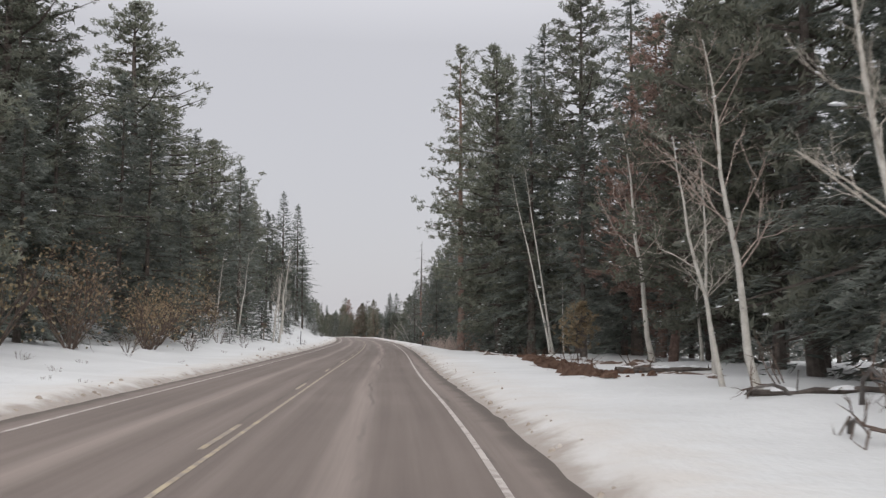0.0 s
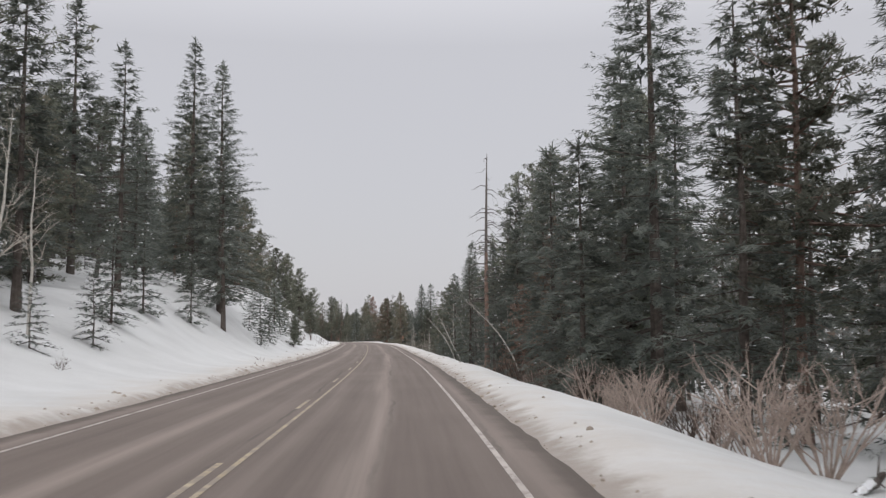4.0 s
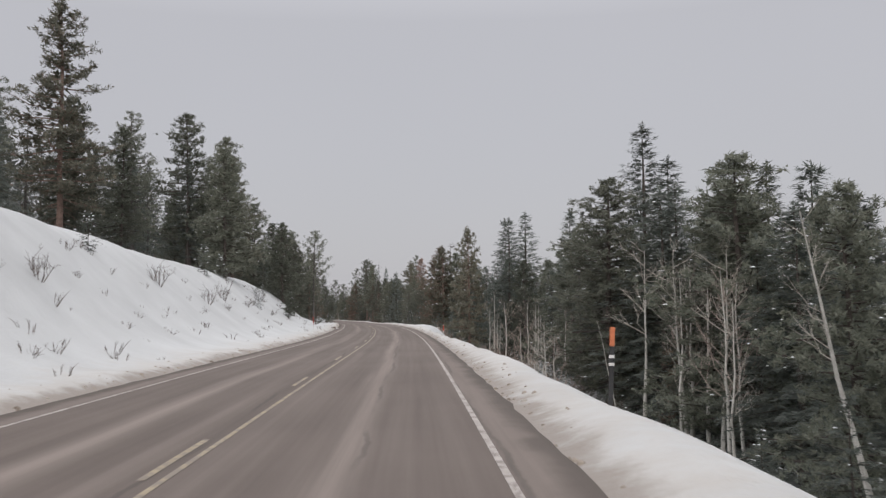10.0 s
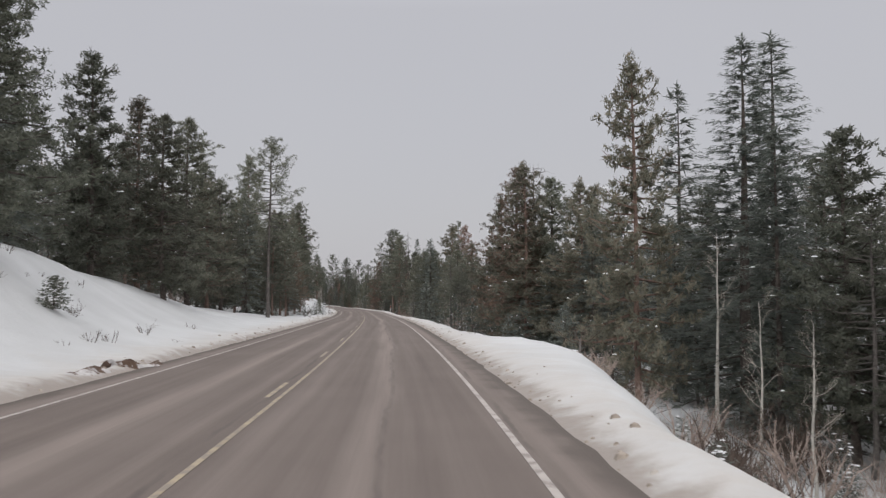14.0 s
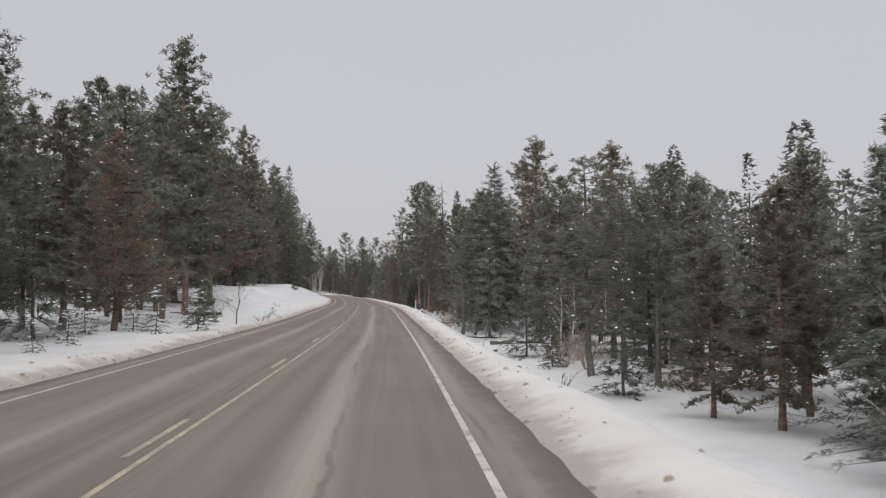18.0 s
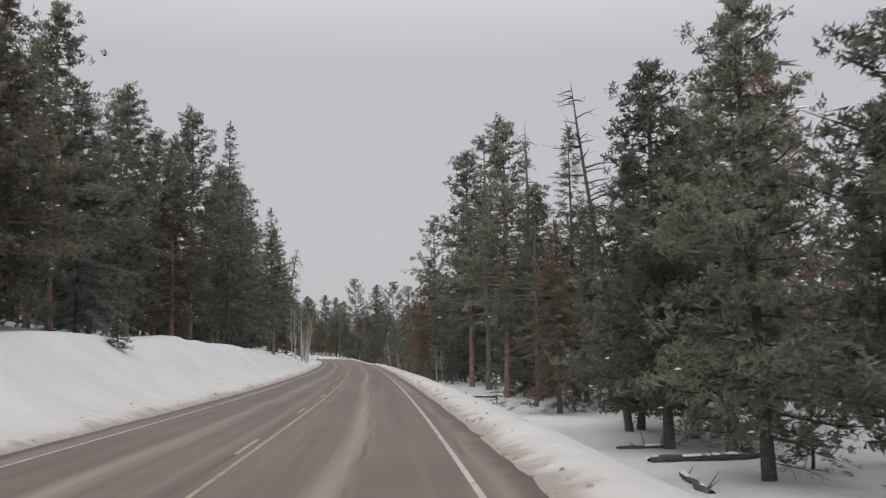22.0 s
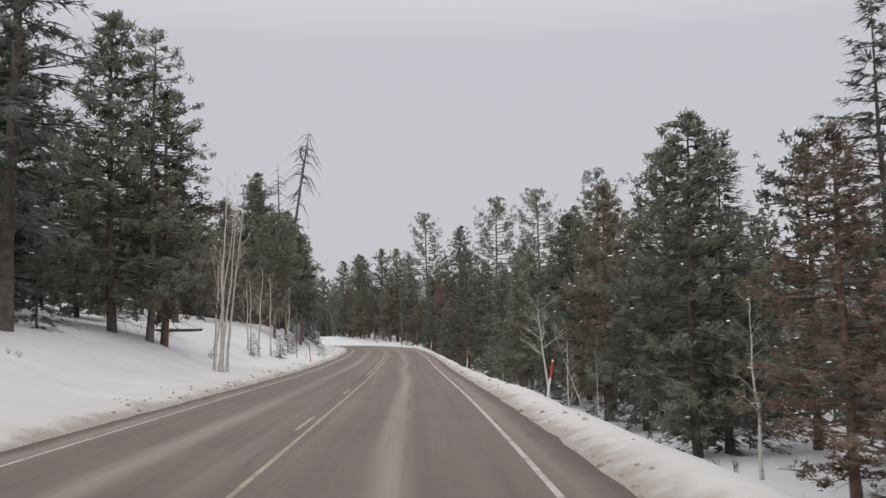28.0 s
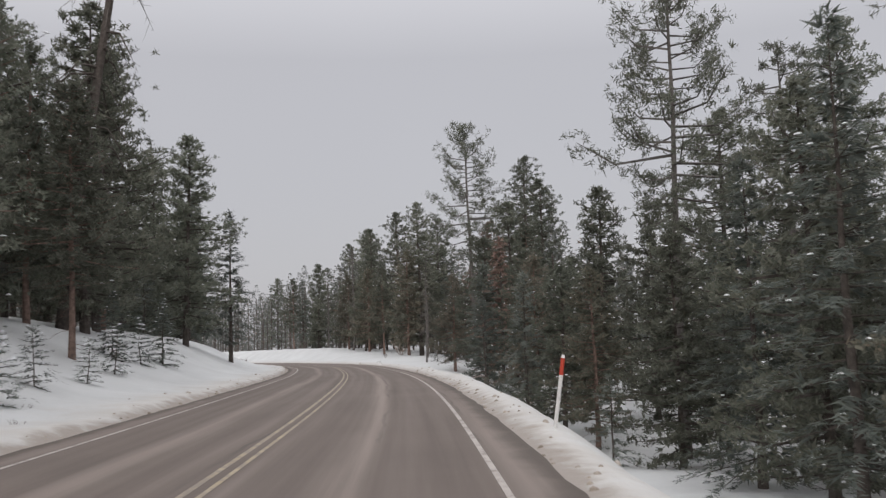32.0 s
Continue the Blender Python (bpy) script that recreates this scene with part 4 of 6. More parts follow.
# ---- trees that stand out, stretch by stretch: kind, run, offset, height ----
def stand(rows):
    for kind, s, d, h, *more in rows:
        plant(kind, s, d, h, lean=more[0] if more else 0.0, turn=more[1] if len(more) > 1 else None, wide=more[2] if len(more) > 2 else 1.0)


stand([("pine_b", 87, -21, 29, 0, 249, 1.35), ("pine_b", 75, -26, 25, 0, 165, 1.35), ("fir_a", 62, -22, 24, 0, 74, 1.35), ("pine_a", 52, -19, 24, 0, 4, 1.35), ("fir_a", 69, -17, 19), ("fir_c", 40, -20, 22), ("fir_b", 33, -17, 20),
       ("pine_b", 136, -21.5, 23.5, 0, 232, 1.35), ("fir_a", 130, -26, 27, 0, 190, 1.35), ("fir_b", 100, -24, 26, 0, 340, 1.35), ("fir_a", 112, -20, 22, 0, 64, 1.35), ("fir_c", 118, -27, 25, 0, 106, 1.35), ("fir_open", 97, -12.5, 17), ("fir_c", 108, -14, 18),
       ("fir_a", 166, -13.7, 20.6), ("fir_b", 164, -11, 20), ("fir_open", 158, -9.8, 13), ("pine_thin", 122, -15, 17), ("fir_c", 128, -13, 15), ("fir_open", 146, -14, 15), ("fir_c", 150, -18, 18)])
stand([("pine_b", 214, -22.9, 21.3), ("pine_a", 228, -24.6, 21.3), ("pine_b", 190, -28, 17), ("fir_a", 182, -22, 16), ("fir_open", 172, -12.1, 14), ("pine_a", 224, -17.8, 12.7), ("pine_d", 232, -23, 13.3),
       ("pine_a", 289, -21, 16.3), ("pine_b", 326, -19.5, 16.7), ("pine_d", 313, -13.8, 12), ("pine_thin", 308, -21, 12.7), ("pine_thin", 312, -22, 12), ("pine_b", 298, -29.8, 13.3), ("pine_a", 289, -27.8, 9.7),
       ("pine_b", 344, -11, 10), ("pine_d", 358, -15.9, 12.9), ("pine_b", 392, -13.9, 15.3), ("pine_a", 374, -13.5, 12), ("pine_d", 366, -14, 12), ("pine_b", 370, -11, 10.8), ("pine_b", 358, -22.2, 17.2)])
stand([("pine_b", 338, -17, 17), ("pine_a", 350, -18, 17), ("pine_bare", 408, -9.2, 17.6), ("pine_c", 441, -16.8, 14.5), ("pine_c", 436, -14.5, 20), ("pine_a", 476, -22.8, 14), ("pine_b", 490, -22, 18.5),
       ("pine_a", 488, -15.6, 17), ("pine_c", 495, -20, 16), ("pine_b", 483, -14, 16.8), ("pine_rust", 492, -13.5, 13), ("pine_a", 526, -14, 19.5), ("pine_b", 519, -17, 15.5), ("pine_rust", 531, -17, 17),
       ("pine_c", 550, -15.4, 18.3), ("pine_c", 574, -17.2, 20.3), ("pine_a", 582, -16.7, 18.6), ("pine_c", 595, -17.5, 20.9), ("fir_a", 602.2, -12.9, 25.3, 0, 30, 0.8), ("pine_c", 590, -15, 23), ("pine_c", 613, -15.5, 22), ("pine_a", 584, -20.5, 22), ("pine_c", 560, -20, 19), ("pine_rust", 472, -13, 9)])
stand([("pine_b", 642, -14.4, 19.6), ("pine_c", 650, -17, 20), ("pine_c", 635, -16.8, 26), ("fir_open", 666, -13.2, 25.4), ("pine_b", 677, -20.2, 22), ("pine_a", 624, -18, 19), ("pine_c", 612, -16, 18),
       ("fir_c", 748, -29.2, 24), ("fir_a", 776, -29.1, 23.5), ("pine_d", 762, -16.9, 19), ("snag_b", 748, -12.7, 21), ("snag_fork", 767, -13.6, 29, 9, 0), ("pine_b", 775, -14, 16.8), ("pine_b", 768, -12.8, 17),
       ("pine_b", 792, -11.5, 15.8), ("fir_c", 800, -8.9, 12.7), ("pine_c", 729.6, -10.2, 13), ("pine_c", 724.5, -10.8, 12.5), ("pine_a", 720, -15, 11.5), ("pine_thin", 678, -11, 16), ("pine_b", 741, -16, 12.5)])
stand([("fir_b", 80, 11.6, 24), ("fir_a", 88, 13.5, 28), ("fir_b", 66, 12.2, 22), ("pine_b", 72, 10.8, 24), ("pine_a", 63, 15, 25), ("fir_a", 76, 15, 27), ("pine_a", 84, 12.8, 21), ("fir_b", 54, 16.5, 24),
       ("pine_rust", 44, 15.6, 15), ("pine_rust", 51, 17, 19), ("pine_b", 40, 17, 20), ("fir_a", 33, 18, 22), ("pine_b", 27, 15, 19), ("fir_b", 45, 19, 25), ("fir_a", 20, 14, 20), ("pine_b", 14, 15, 22),
       ("pine_old", 94, 9.6, 31), ("fir_a", 127, 12.5, 22.5), ("fir_b", 138, 14, 19), ("fir_c", 146, 25, 20), ("fir_b", 127, 9.5, 11), ("fir_a", 93, 12.3, 8), ("pine_rust", 98, 11.4, 7.5, 0, 0, 0.9), ("fir_b", 102, 15, 9), ("fir_open", 116, 12, 14)])
stand([("snag_old", 174.9, 10.9, 21.4), ("fir_a", 198, 12.0, 15.8, 0, 40, 0.8), ("fir_open", 188, 10.7, 12.9), ("snag_b", 188, 14.8, 19.5), ("snag_a", 194, 19.7, 24.5), ("snag_b", 186, 18, 23), ("snag_b", 192, 22, 24.5), ("snag_b", 176, 16, 21),
       ("fir_b", 170, 13, 17), ("pine_b", 165, 15.5, 19), ("fir_a", 160, 13.5, 17), ("pine_rust", 159, 11.8, 8), ("fir_brown", 152, 13, 12), ("fir_b", 148, 12, 16), ("pine_b", 143, 16, 18), ("fir_c", 183, 12.5, 14),
       ("fir_a", 227.8, 12.8, 14.8), ("pine_a", 222, 17, 13.3), ("pine_rust", 218, 16.5, 13.5), ("fir_b", 238, 17, 16.9), ("pine_b", 246, 19, 12), ("pine_a", 205, 17.5, 17.5), ("pine_b", 256, 18, 12.1)])
stand([("fir_b", 314.5, 26.2, 27.7, 0, 41, 1.4), ("fir_a", 309, 27, 23.6, 0, 3, 1.4), ("pine_b", 306, 20.3, 20.8, 0, 342, 1.4), ("pine_b", 310, 31.7, 19.6, 0, 10, 1.4), ("fir_c", 338, 24.2, 20.2, 0, 206, 1.4), ("pine_b", 346, 27, 17.9), ("fir_c", 360, 28.2, 15.4), ("pine_a", 377, 32, 16.9),
       ("fir_a", 366.3, 23.7, 22, 0, 80, 1.4), ("fir_a", 362.7, 20.6, 20.8, 0, 40, 1.4), ("fir_open", 382, 23.2, 22.4), ("pine_a", 361.3, 14.4, 18.8, 0, 0, 0.75), ("pine_thin", 424, 18.8, 13), ("pine_b", 420, 20, 13), ("pine_a", 428, 18.5, 9.5), ("fir_a", 433, 17.2, 9), ("pine_b", 436, 20, 10), ("pine_d", 425, 22.5, 11.5), ("pine_c", 440.5, 18.2, 10), ("pine_a", 446, 20.5, 10.5), ("pine_b", 431, 23.5, 11), ("pine_d", 441, 23, 11.5), ("pine_b", 296, 27, 18.1, 0, 272, 1.4), ("pine_d", 287, 25, 17.1, 0, 209, 1.4),
       ("fir_b", 427, 16.4, 12), ("pine_a", 419.5, 15.4, 16.4, 0, 30, 1.1), ("pine_rust", 401, 14.4, 18), ("pine_rust", 411, 16.2, 12.5, 0, 20, 1.3), ("pine_d", 407, 14.6, 6.8), ("bush_rosy", 404.8, 13.6, 2.4), ("snag_c", 411.5, 17.6, 20), ("pine_b", 400, 17, 16.9), ("pine_b", 352, 21, 13.9), ("pine_a", 391, 18, 15.9)])
stand([("pine_a", 469, 17.8, 14.4), ("pine_b", 471, 22.4, 13.5), ("pine_b", 486, 19.2, 12.5), ("pine_a", 500, 18, 19.2), ("fir_b", 497, 13.4, 16.2), ("pine_b", 501, 12.4, 13.8), ("pine_b", 534, 13.7, 15.6), ("pine_thin", 531, 15, 13.8),
       ("fir_b", 509, 13.2, 15), ("pine_b", 512, 15.5, 15), ("pine_c", 458, 20, 11), ("fir_c", 567, 17.2, 20.8), ("pine_thin", 560, 27, 25), ("pine_rust", 558, 28.5, 24), ("snag_a", 577.5, 15.8, 24), ("snag_b", 588, 15.6, 22),
       ("pine_thin", 587, 13.3, 24.4), ("pine_c", 599.5, 13.2, 25.4), ("pine_b", 592, 30.4, 22), ("pine_b", 571, 25, 15), ("pine_b", 565, 17.5, 14), ("snag_c", 540, 13.7, 17, -7.6), ("pine_b", 541, 14.5, 13), ("pine_b", 547, 19, 15)])
stand([("pine_thin", 638.5, 12.8, 24.5), ("pine_rust", 637, 12.2, 18), ("snag_b", 641, 10.8, 16.1), ("pine_b", 617, 14.5, 10.5), ("pine_c", 617.5, 17.2, 24, 0, 80, 0.85), ("pine_b", 646, 24.2, 17), ("pine_b", 668, 13.4, 14), ("pine_a", 654, 30.7, 18.8),
       ("pine_rust", 645, 11.6, 9.5), ("pine_rust", 653, 12.8, 10), ("pine_b", 630, 13.5, 13), ("pine_c", 606, 14, 20), ("pine_b", 612, 17.5, 18), ("pine_bare", 739, 18.2, 22.5), ("pine_thin", 720, 20.3, 21.7), ("pine_rust", 718, 23, 16),
       ("pine_rust", 742, 20, 15), ("pine_b", 752, 24.8, 21), ("pine_bare", 767, 17.2, 26), ("pine_b", 775, 23, 20), ("pine_thin", 760, 20.4, 19.3), ("pine_b", 794, 20.8, 17), ("pine_b", 819, 24, 21), ("pine_b", 776, 32, 26)])
stand([("pine_bare", 824, 17.1, 27.5), ("pine_b", 837, 28.2, 26.5), ("pine_b", 853, 18, 22), ("pine_b", 878, 22, 23.5), ("pine_a", 898, 24.1, 23), ("pine_b", 913, 29, 25), ("pine_b", 924, 33.8, 25.5), ("pine_d", 926, 23, 18.5),
       ("pine_b", 942, 37.9, 26), ("pine_a", 971, 32, 20), ("pine_rust", 830, 21, 17), ("pine_b", 808, 17, 17), ("fir_b", 800, 12.5, 11), ("fir_b", 782, 12, 10), ("pine_b", 864, 24, 21), ("snag_b", 886, 16, 19),
       ("pine_b", 728, 15, 14), ("pine_b", 705, 15, 15), ("pine_rust", 700, 17, 15), ("pine_a", 690, 14.5, 15), ("pine_b", 712, 17.5, 15), ("pine_b", 748, 15.5, 14), ("pine_b", 684, 17, 16)])

# aspens: kind, run, offset, height, lean, turn
stand([("aspen_c", 92, -8.0, 9.5, 7), ("aspen_b", 89, -8.2, 7.5, 5), ("aspen_b", 88, -11.3, 8, 6), ("aspen_b", 84, -12.8, 7, 7), ("aspen_b", 112, -10.5, 7, 4), ("aspen_b", 118, -10, 7.5, 3), ("aspen_b", 124, -11, 7, 2),
       ("aspen_a", 34, 12.1, 9.5, -6), ("aspen_a", 20, 10.2, 8, -8), ("aspen_b", 21, 9.8, 6, -9), ("aspen_b", 33, 13.6, 6, -4), ("aspen_pole", 57, 12.0, 11.5, -11), ("aspen_pole", 57.6, 12.3, 11.8, -8), ("aspen_pole", 58, 13.0, 5, -2), ("aspen_b", 26, 11.5, 6.5, -3), ("aspen_b", 13.5, 9.6, 8, -5)])
stand([("aspen_bent", 158, 11.6, 7.6, -8, 4), ("aspen_bent", 195, 10.0, 7.1, -4, 4), ("aspen_c", 210, 14.3, 12, -6, 0, 0.9), ("aspen_c", 210.5, 14.8, 11.5, -8, 80, 1.0), ("aspen_c", 209.8, 15.1, 12.5, -5, 160, 0.95), ("aspen_c", 210.2, 15.6, 11, -3, 240, 0.85), ("aspen_c", 210.3, 14.5, 11.8, -7, 120, 0.85), ("aspen_c", 209.6, 14.8, 12.2, -4, 30, 0.9), ("aspen_c", 211, 16.6, 10, -1),
       ("aspen_c", 221, 14.0, 9.7, -26), ("aspen_c", 222, 14.8, 9.1, -14), ("aspen_c", 237.9, 13.7, 15.2), ("aspen_a", 278, 21.5, 10.8)])
stand([("aspen_c", 289.6, 22.3, 12.8, 0, 0, 1.3), ("aspen_c", 284, 21.8, 12.4, 0, 90, 1.2), ("aspen_wide", 279.5, 21, 12.6, 0, 200), ("aspen_wide", 294, 20.1, 13.9, 0, 140), ("aspen_wide", 285.6, 20.7, 13.5, 0, 20), ("aspen_a", 286.5, 21.5, 12.4), ("aspen_b", 284.6, 20, 11.8), ("aspen_pole", 296.9, 19.1, 8.8, -12), ("aspen_wide", 297.1, 13.5, 7.9, 0, 70), ("aspen_a", 298.5, 14.2, 7.4), ("aspen_a", 303.8, 12.4, 8), ("aspen_a", 311.4, 12.2, 10.2), ("aspen_b", 321.6, 12, 9.6), ("bush_rosy", 325, 9.5, 2.3), ("bush_rosy", 331, 9.8, 2.1), ("bush_rosy", 318, 10, 2.6), ("aspen_a", 276, 20.2, 11.6), ("aspen_b", 272, 19, 9.7), ("aspen_c", 252, 16.5, 10.6, -10), ("aspen_a", 318, 19, 9.6), ("aspen_b", 325, 18, 8.7),
       ("aspen_c", 359, 17.8, 10.1), ("aspen_b", 333, 18.6, 9), ("aspen_a", 330, 17.2, 9.9), ("aspen_b", 329, 18.2, 9.3), ("aspen_b", 346, 16.5, 6.4), ("aspen_b", 352, 17, 6.9), ("aspen_b", 340, 20, 7.4)])
stand([("aspen_b", 464, 14.0, 5.8), ("aspen_b", 463, 14.7, 5.6), ("aspen_b", 467, 13.8, 5.4), ("aspen_b", 462, 15.5, 5.6), ("aspen_b", 424, 12.6, 5), ("aspen_b", 500, 9.8, 4.5), ("aspen_c", 644, -7.0, 9.2), ("aspen_b", 647, -8, 8), ("aspen_b", 652, -8.8, 8),
       ("aspen_c", 675.7, -7.1, 9.6, 3, 0, 0.8), ("aspen_c", 675.9, -7.0, 9.0, 5, 200, 0.7), ("aspen_c", 676.2, -6.8, 9.2, 6, 100, 0.75), ("aspen_a", 688.6, -9.9, 6.8, 3), ("aspen_a", 675.6, -7.3, 8.2, 8, 0, 0.7), ("pine_a", 681, -11, 14), ("pine_b", 677, -12.5, 16), ("aspen_a", 696.7, -8.4, 6.2, 2), ("aspen_a", 695.2, -8.7, 5.4), ("aspen_a", 701.3, -8.2, 6.2), ("aspen_a", 699, -9.6, 5.2), ("aspen_b", 710, -8, 5.8), ("aspen_c", 713, -14, 7.5)])
stand([("aspen_wide", 673.5, 8.4, 5.8, -3, 60), ("aspen_pole", 680, 11.5, 5.6, -20), ("aspen_pole", 677, 11.2, 4.6, -1), ("aspen_b", 677, 9.8, 5), ("aspen_a", 628, 11.9, 5.2), ("aspen_b", 626, 12.5, 5), ("aspen_b", 716, 10.5, 4), ("aspen_c", 708, 12, 7, 8), ("aspen_b", 660, 13, 6)])

# young trees and bushes on the banks
stand([("pine_young", 185.5, -7.2, 2.8), ("fir_young", 176, -9.4, 4.6), ("fir_small", 170, -9.6, 2.4), ("fir_small", 181, -10.6, 2.2), ("pine_young", 208, -10.2, 2.7), ("pine_young", 193, -10.0, 2.7), ("pine_young", 247, -13.2, 5.3), ("fir_small", 253, -13.6, 2.8),
       ("fir_young", 254, -13.9, 5.8), ("fir_small", 296, -12.6, 2.3), ("fir_small", 306, -13, 2), ("pine_young", 330, -9.4, 2.4), ("fir_small", 444, -6.6, 2), ("fir_small", 447, -8.2, 1.6), ("pine_young", 453, -6.4, 2.2), ("fir_small", 694, -8.4, 1.6),
       ("fir_small", 702, -7.6, 1.7), ("fir_small", 709, -7.9, 1.7), ("fir_small", 720, -8.6, 2.2), ("fir_small", 747, -8.2, 1.8), ("fir_small", 735, -9.4, 2.4), ("fir_young", 768, -9, 3.4), ("fir_young", 762, -10, 3), ("fir_small", 555, 9.6, 2.2)])
stand([("fir_small", 104, -10.2, 2.4), ("fir_small", 110, -11, 3), ("fir_small", 116, -12, 2.6), ("fir_small", 121, -9.8, 2.2), ("fir_young", 134, -11, 5), ("fir_young", 142, -11.5, 5), ("fir_young", 150, -10.5, 4.4), ("fir_small", 128, -10, 3),
       ("bush_leafy", 48, -13.4, 4.2), ("bush_leafy", 51, -10.4, 2.8), ("bush_leafy", 74, -13.6, 4.2), ("bush_leafy", 42, -11.4, 3.2), ("pine_dry", 43.2, 10.9, 2.7), ("bush_leafy", 36, -12.5, 3.6), ("bush_rosy", 330, 16.4, 4.3), ("bush_rosy", 343, 15, 3.5),
       ("bush_rosy", 462, 13, 2.6), ("bush_rosy", 506, 9.6, 2.4), ("bush_rosy", 420, 11.6, 2.6), ("bush_rosy", 310, 17, 3.9), ("bush_rosy", 234, 11.2, 3.3), ("fir_young", 417, 11.8, 5.0), ("fir_mid", 421, 14.4, 4.4), ("fir_mid", 416.5, 15.2, 3.6), ("fir_mid", 411, 11.2, 6)])

# more of the closed woods, where they stand thickest
stand([("fir_a", 318, 23.5, 22.1, 0, 66, 1.4), ("fir_b", 322, 28, 22.9, 0, 94, 1.4), ("fir_a", 302, 25.5, 20.1, 0, 314, 1.4), ("fir_b", 296, 31, 21.1, 0, 272, 1.4), ("fir_a", 284, 29, 19.1, 0, 188, 1.4), ("pine_b", 276, 26, 14.8, 0, 132, 1.4), ("fir_b", 268, 24, 14.4, 0, 76, 1.4), ("pine_b", 330, 24, 18.3, 0, 150, 1.4),
       ("fir_a", 262, 21, 13.3, 0, 34, 1.4), ("pine_b", 352, 24, 14), ("fir_a", 356, 19.5, 14.9), ("pine_a", 398, 14.5, 17.9), ("pine_b", 414, 18, 12), ("fir_a", 8, 12.5, 17), ("fir_b", 24, 17, 19), ("pine_b", 34, 14.6, 15),
       ("fir_b", 57, 16.5, 15), ("fir_a", 69, 13.8, 19), ("fir_b", 176, 13.4, 13), ("fir_a", 192, 13.6, 14.5), ("pine_rust", 199, 16, 12.5), ("pine_b", 183, 16.5, 17), ("fir_b", 204, 16.0, 12), ("pine_rust", 215, 19, 14.5)])
stand([("pine_b", 245, -19.7, 15.7), ("pine_a", 622, -13.7, 21.8), ("pine_b", 757, -16, 20), ("pine_a", 748, -14, 13.5), ("pine_b", 412, -16, 15), ("pine_a", 424, -13.6, 12), ("pine_b", 403, -13, 12), ("pine_b", 432, -18, 14)])
stand([("pine_c", 571, 12.6, 22), ("aspen_b", 168, 12, 8), ("aspen_b", 173, 13, 9), ("aspen_b", 185, 13, 8.5), ("aspen_b", 191, 12, 8), ("aspen_b", 197, 13.6, 9), ("aspen_b", 203, 17.5, 8), ("aspen_c", 206, 17.6, 10), ("aspen_b", 179, 14.5, 9), ("snag_b", 171, 11.6, 10),
       ("snag_b", 182, 13.6, 11), ("snag_b", 190, 11.4, 9), ("bush_rosy", 176, 10.8, 2.4), ("bush_rosy", 186, 11.2, 2.6), ("bush_rosy", 200, 11.5, 2.4), ("bush_rosy", 166, 10.6, 2.2), ("fir_young", 92, -9.6, 4.2), ("fir_young", 98, -11.8, 4.6), ("fir_small", 87, -9.8, 2.2), ("fir_small", 82, -11, 2.6)])
stand([("fir_young", 105, -13.5, 5), ("fir_small", 95, -8.6, 1.8), ("fir_young", 114, -13.8, 5.4), ("fir_small", 76, -10.2, 2), ("fir_small", 68, -10.8, 2.2), ("bush_leafy", 60, -12, 3), ("bush", 299.3, -9.8, 0.7), ("fir_small", 306.1, -9.9, 1.1, 0, 0, 1.4),
       ("fir_small", 314.9, -11.2, 0.85, 0, 40, 2.0), ("bush", 312, -9.2, 0.4), ("fir_small", 324, -11.5, 1.0), ("bush", 292, -10.4, 1.2), ("bush", 283, -9.8, 1.1), ("bush", 274, -10.6, 1.3), ("fir_small", 268, -12.4, 1.8), ("bush", 256, -10, 1.1)])
stand([("pine_b", 217, 15.5, 14), ("fir_snowy", 186.4, -9.2, 5.2), ("fir_small", 173, -8.2, 2.4), ("fir_small", 176, -8.6, 2.8), ("fir_small", 168, -8.4, 2), ("fir_small", 189, -8.8, 2.8), ("fir_small", 165, -8.0, 1.8), ("fir_small", 196, -9, 2.6), ("pine_young", 239, -8.8, 3.6, 0, 20, 1.3),
       ("pine_c", 225, -7.8, 4.4, 0, 0, 1.2), ("pine_young", 199, -8, 2.8), ("bush", 206, -7.8, 0.9), ("fir_young", 203, -10.5, 4), ("pine_young", 321.2, -8.7, 2.0, 0, 90, 1.5), ("bush", 240, -10.6, 1.2), ("bush", 246, -9.2, 1), ("pine_c", 431, -9.4, 10), ("pine_c", 437, -10.6, 11)])
stand([("pine_a", 444, -10.2, 9), ("pine_rust", 449, -9.6, 9), ("pine_b", 455, -11, 12), ("pine_c", 462, -10.4, 13), ("fir_small", 436, -7.4, 1.2), ("fir_small", 432, -7, 1), ("bush", 428, -6.8, 0.9), ("fir_small", 457, -8, 1.4), ("fir_small", 441, -8.4, 1.6), ("pine_c", 425, -10.4, 10.5),
       ("fir_small", 757, -8.6, 2), ("fir_small", 752, -8.2, 1.6), ("fir_small", 743, -7.6, 2), ("fir_young", 739, -9.6, 3.4), ("pine_c", 744.1, -9.5, 12.5), ("pine_c", 733.4, -9.0, 12), ("pine_c", 756.9, -10.2, 11), ("fir_small", 736.9, -8.6, 1.9), ("fir_small", 714.4, -5.5, 1.1, 0, 0, 1.3), ("aspen_b", 732.5, 16.7, 5, 11), ("fir_small", 764, -9.2, 2.2), ("bush", 466, -8, 1)])
stand([("snag_b", 491, 9.6, 6, 0, 0, 2.2), ("snag_b", 494, 11, 5, 3, 90, 2), ("pine_thin", 183.5, 17, 22), ("pine_thin", 178, 14.6, 20), ("fir_b", 300, 23.5, 19.2, 0, 10, 1.4), ("fir_a", 291, 25.5, 20.2, 0, 70, 1.4), ("pine_b", 283, 24, 19.2, 0, 50, 1.4), ("fir_b", 273, 23, 14.8, 0, 20, 1.3), ("pine_a", 505, -16, 17), ("pine_rust", 515, -14.5, 13), ("pine_a", 541, -15, 16)])
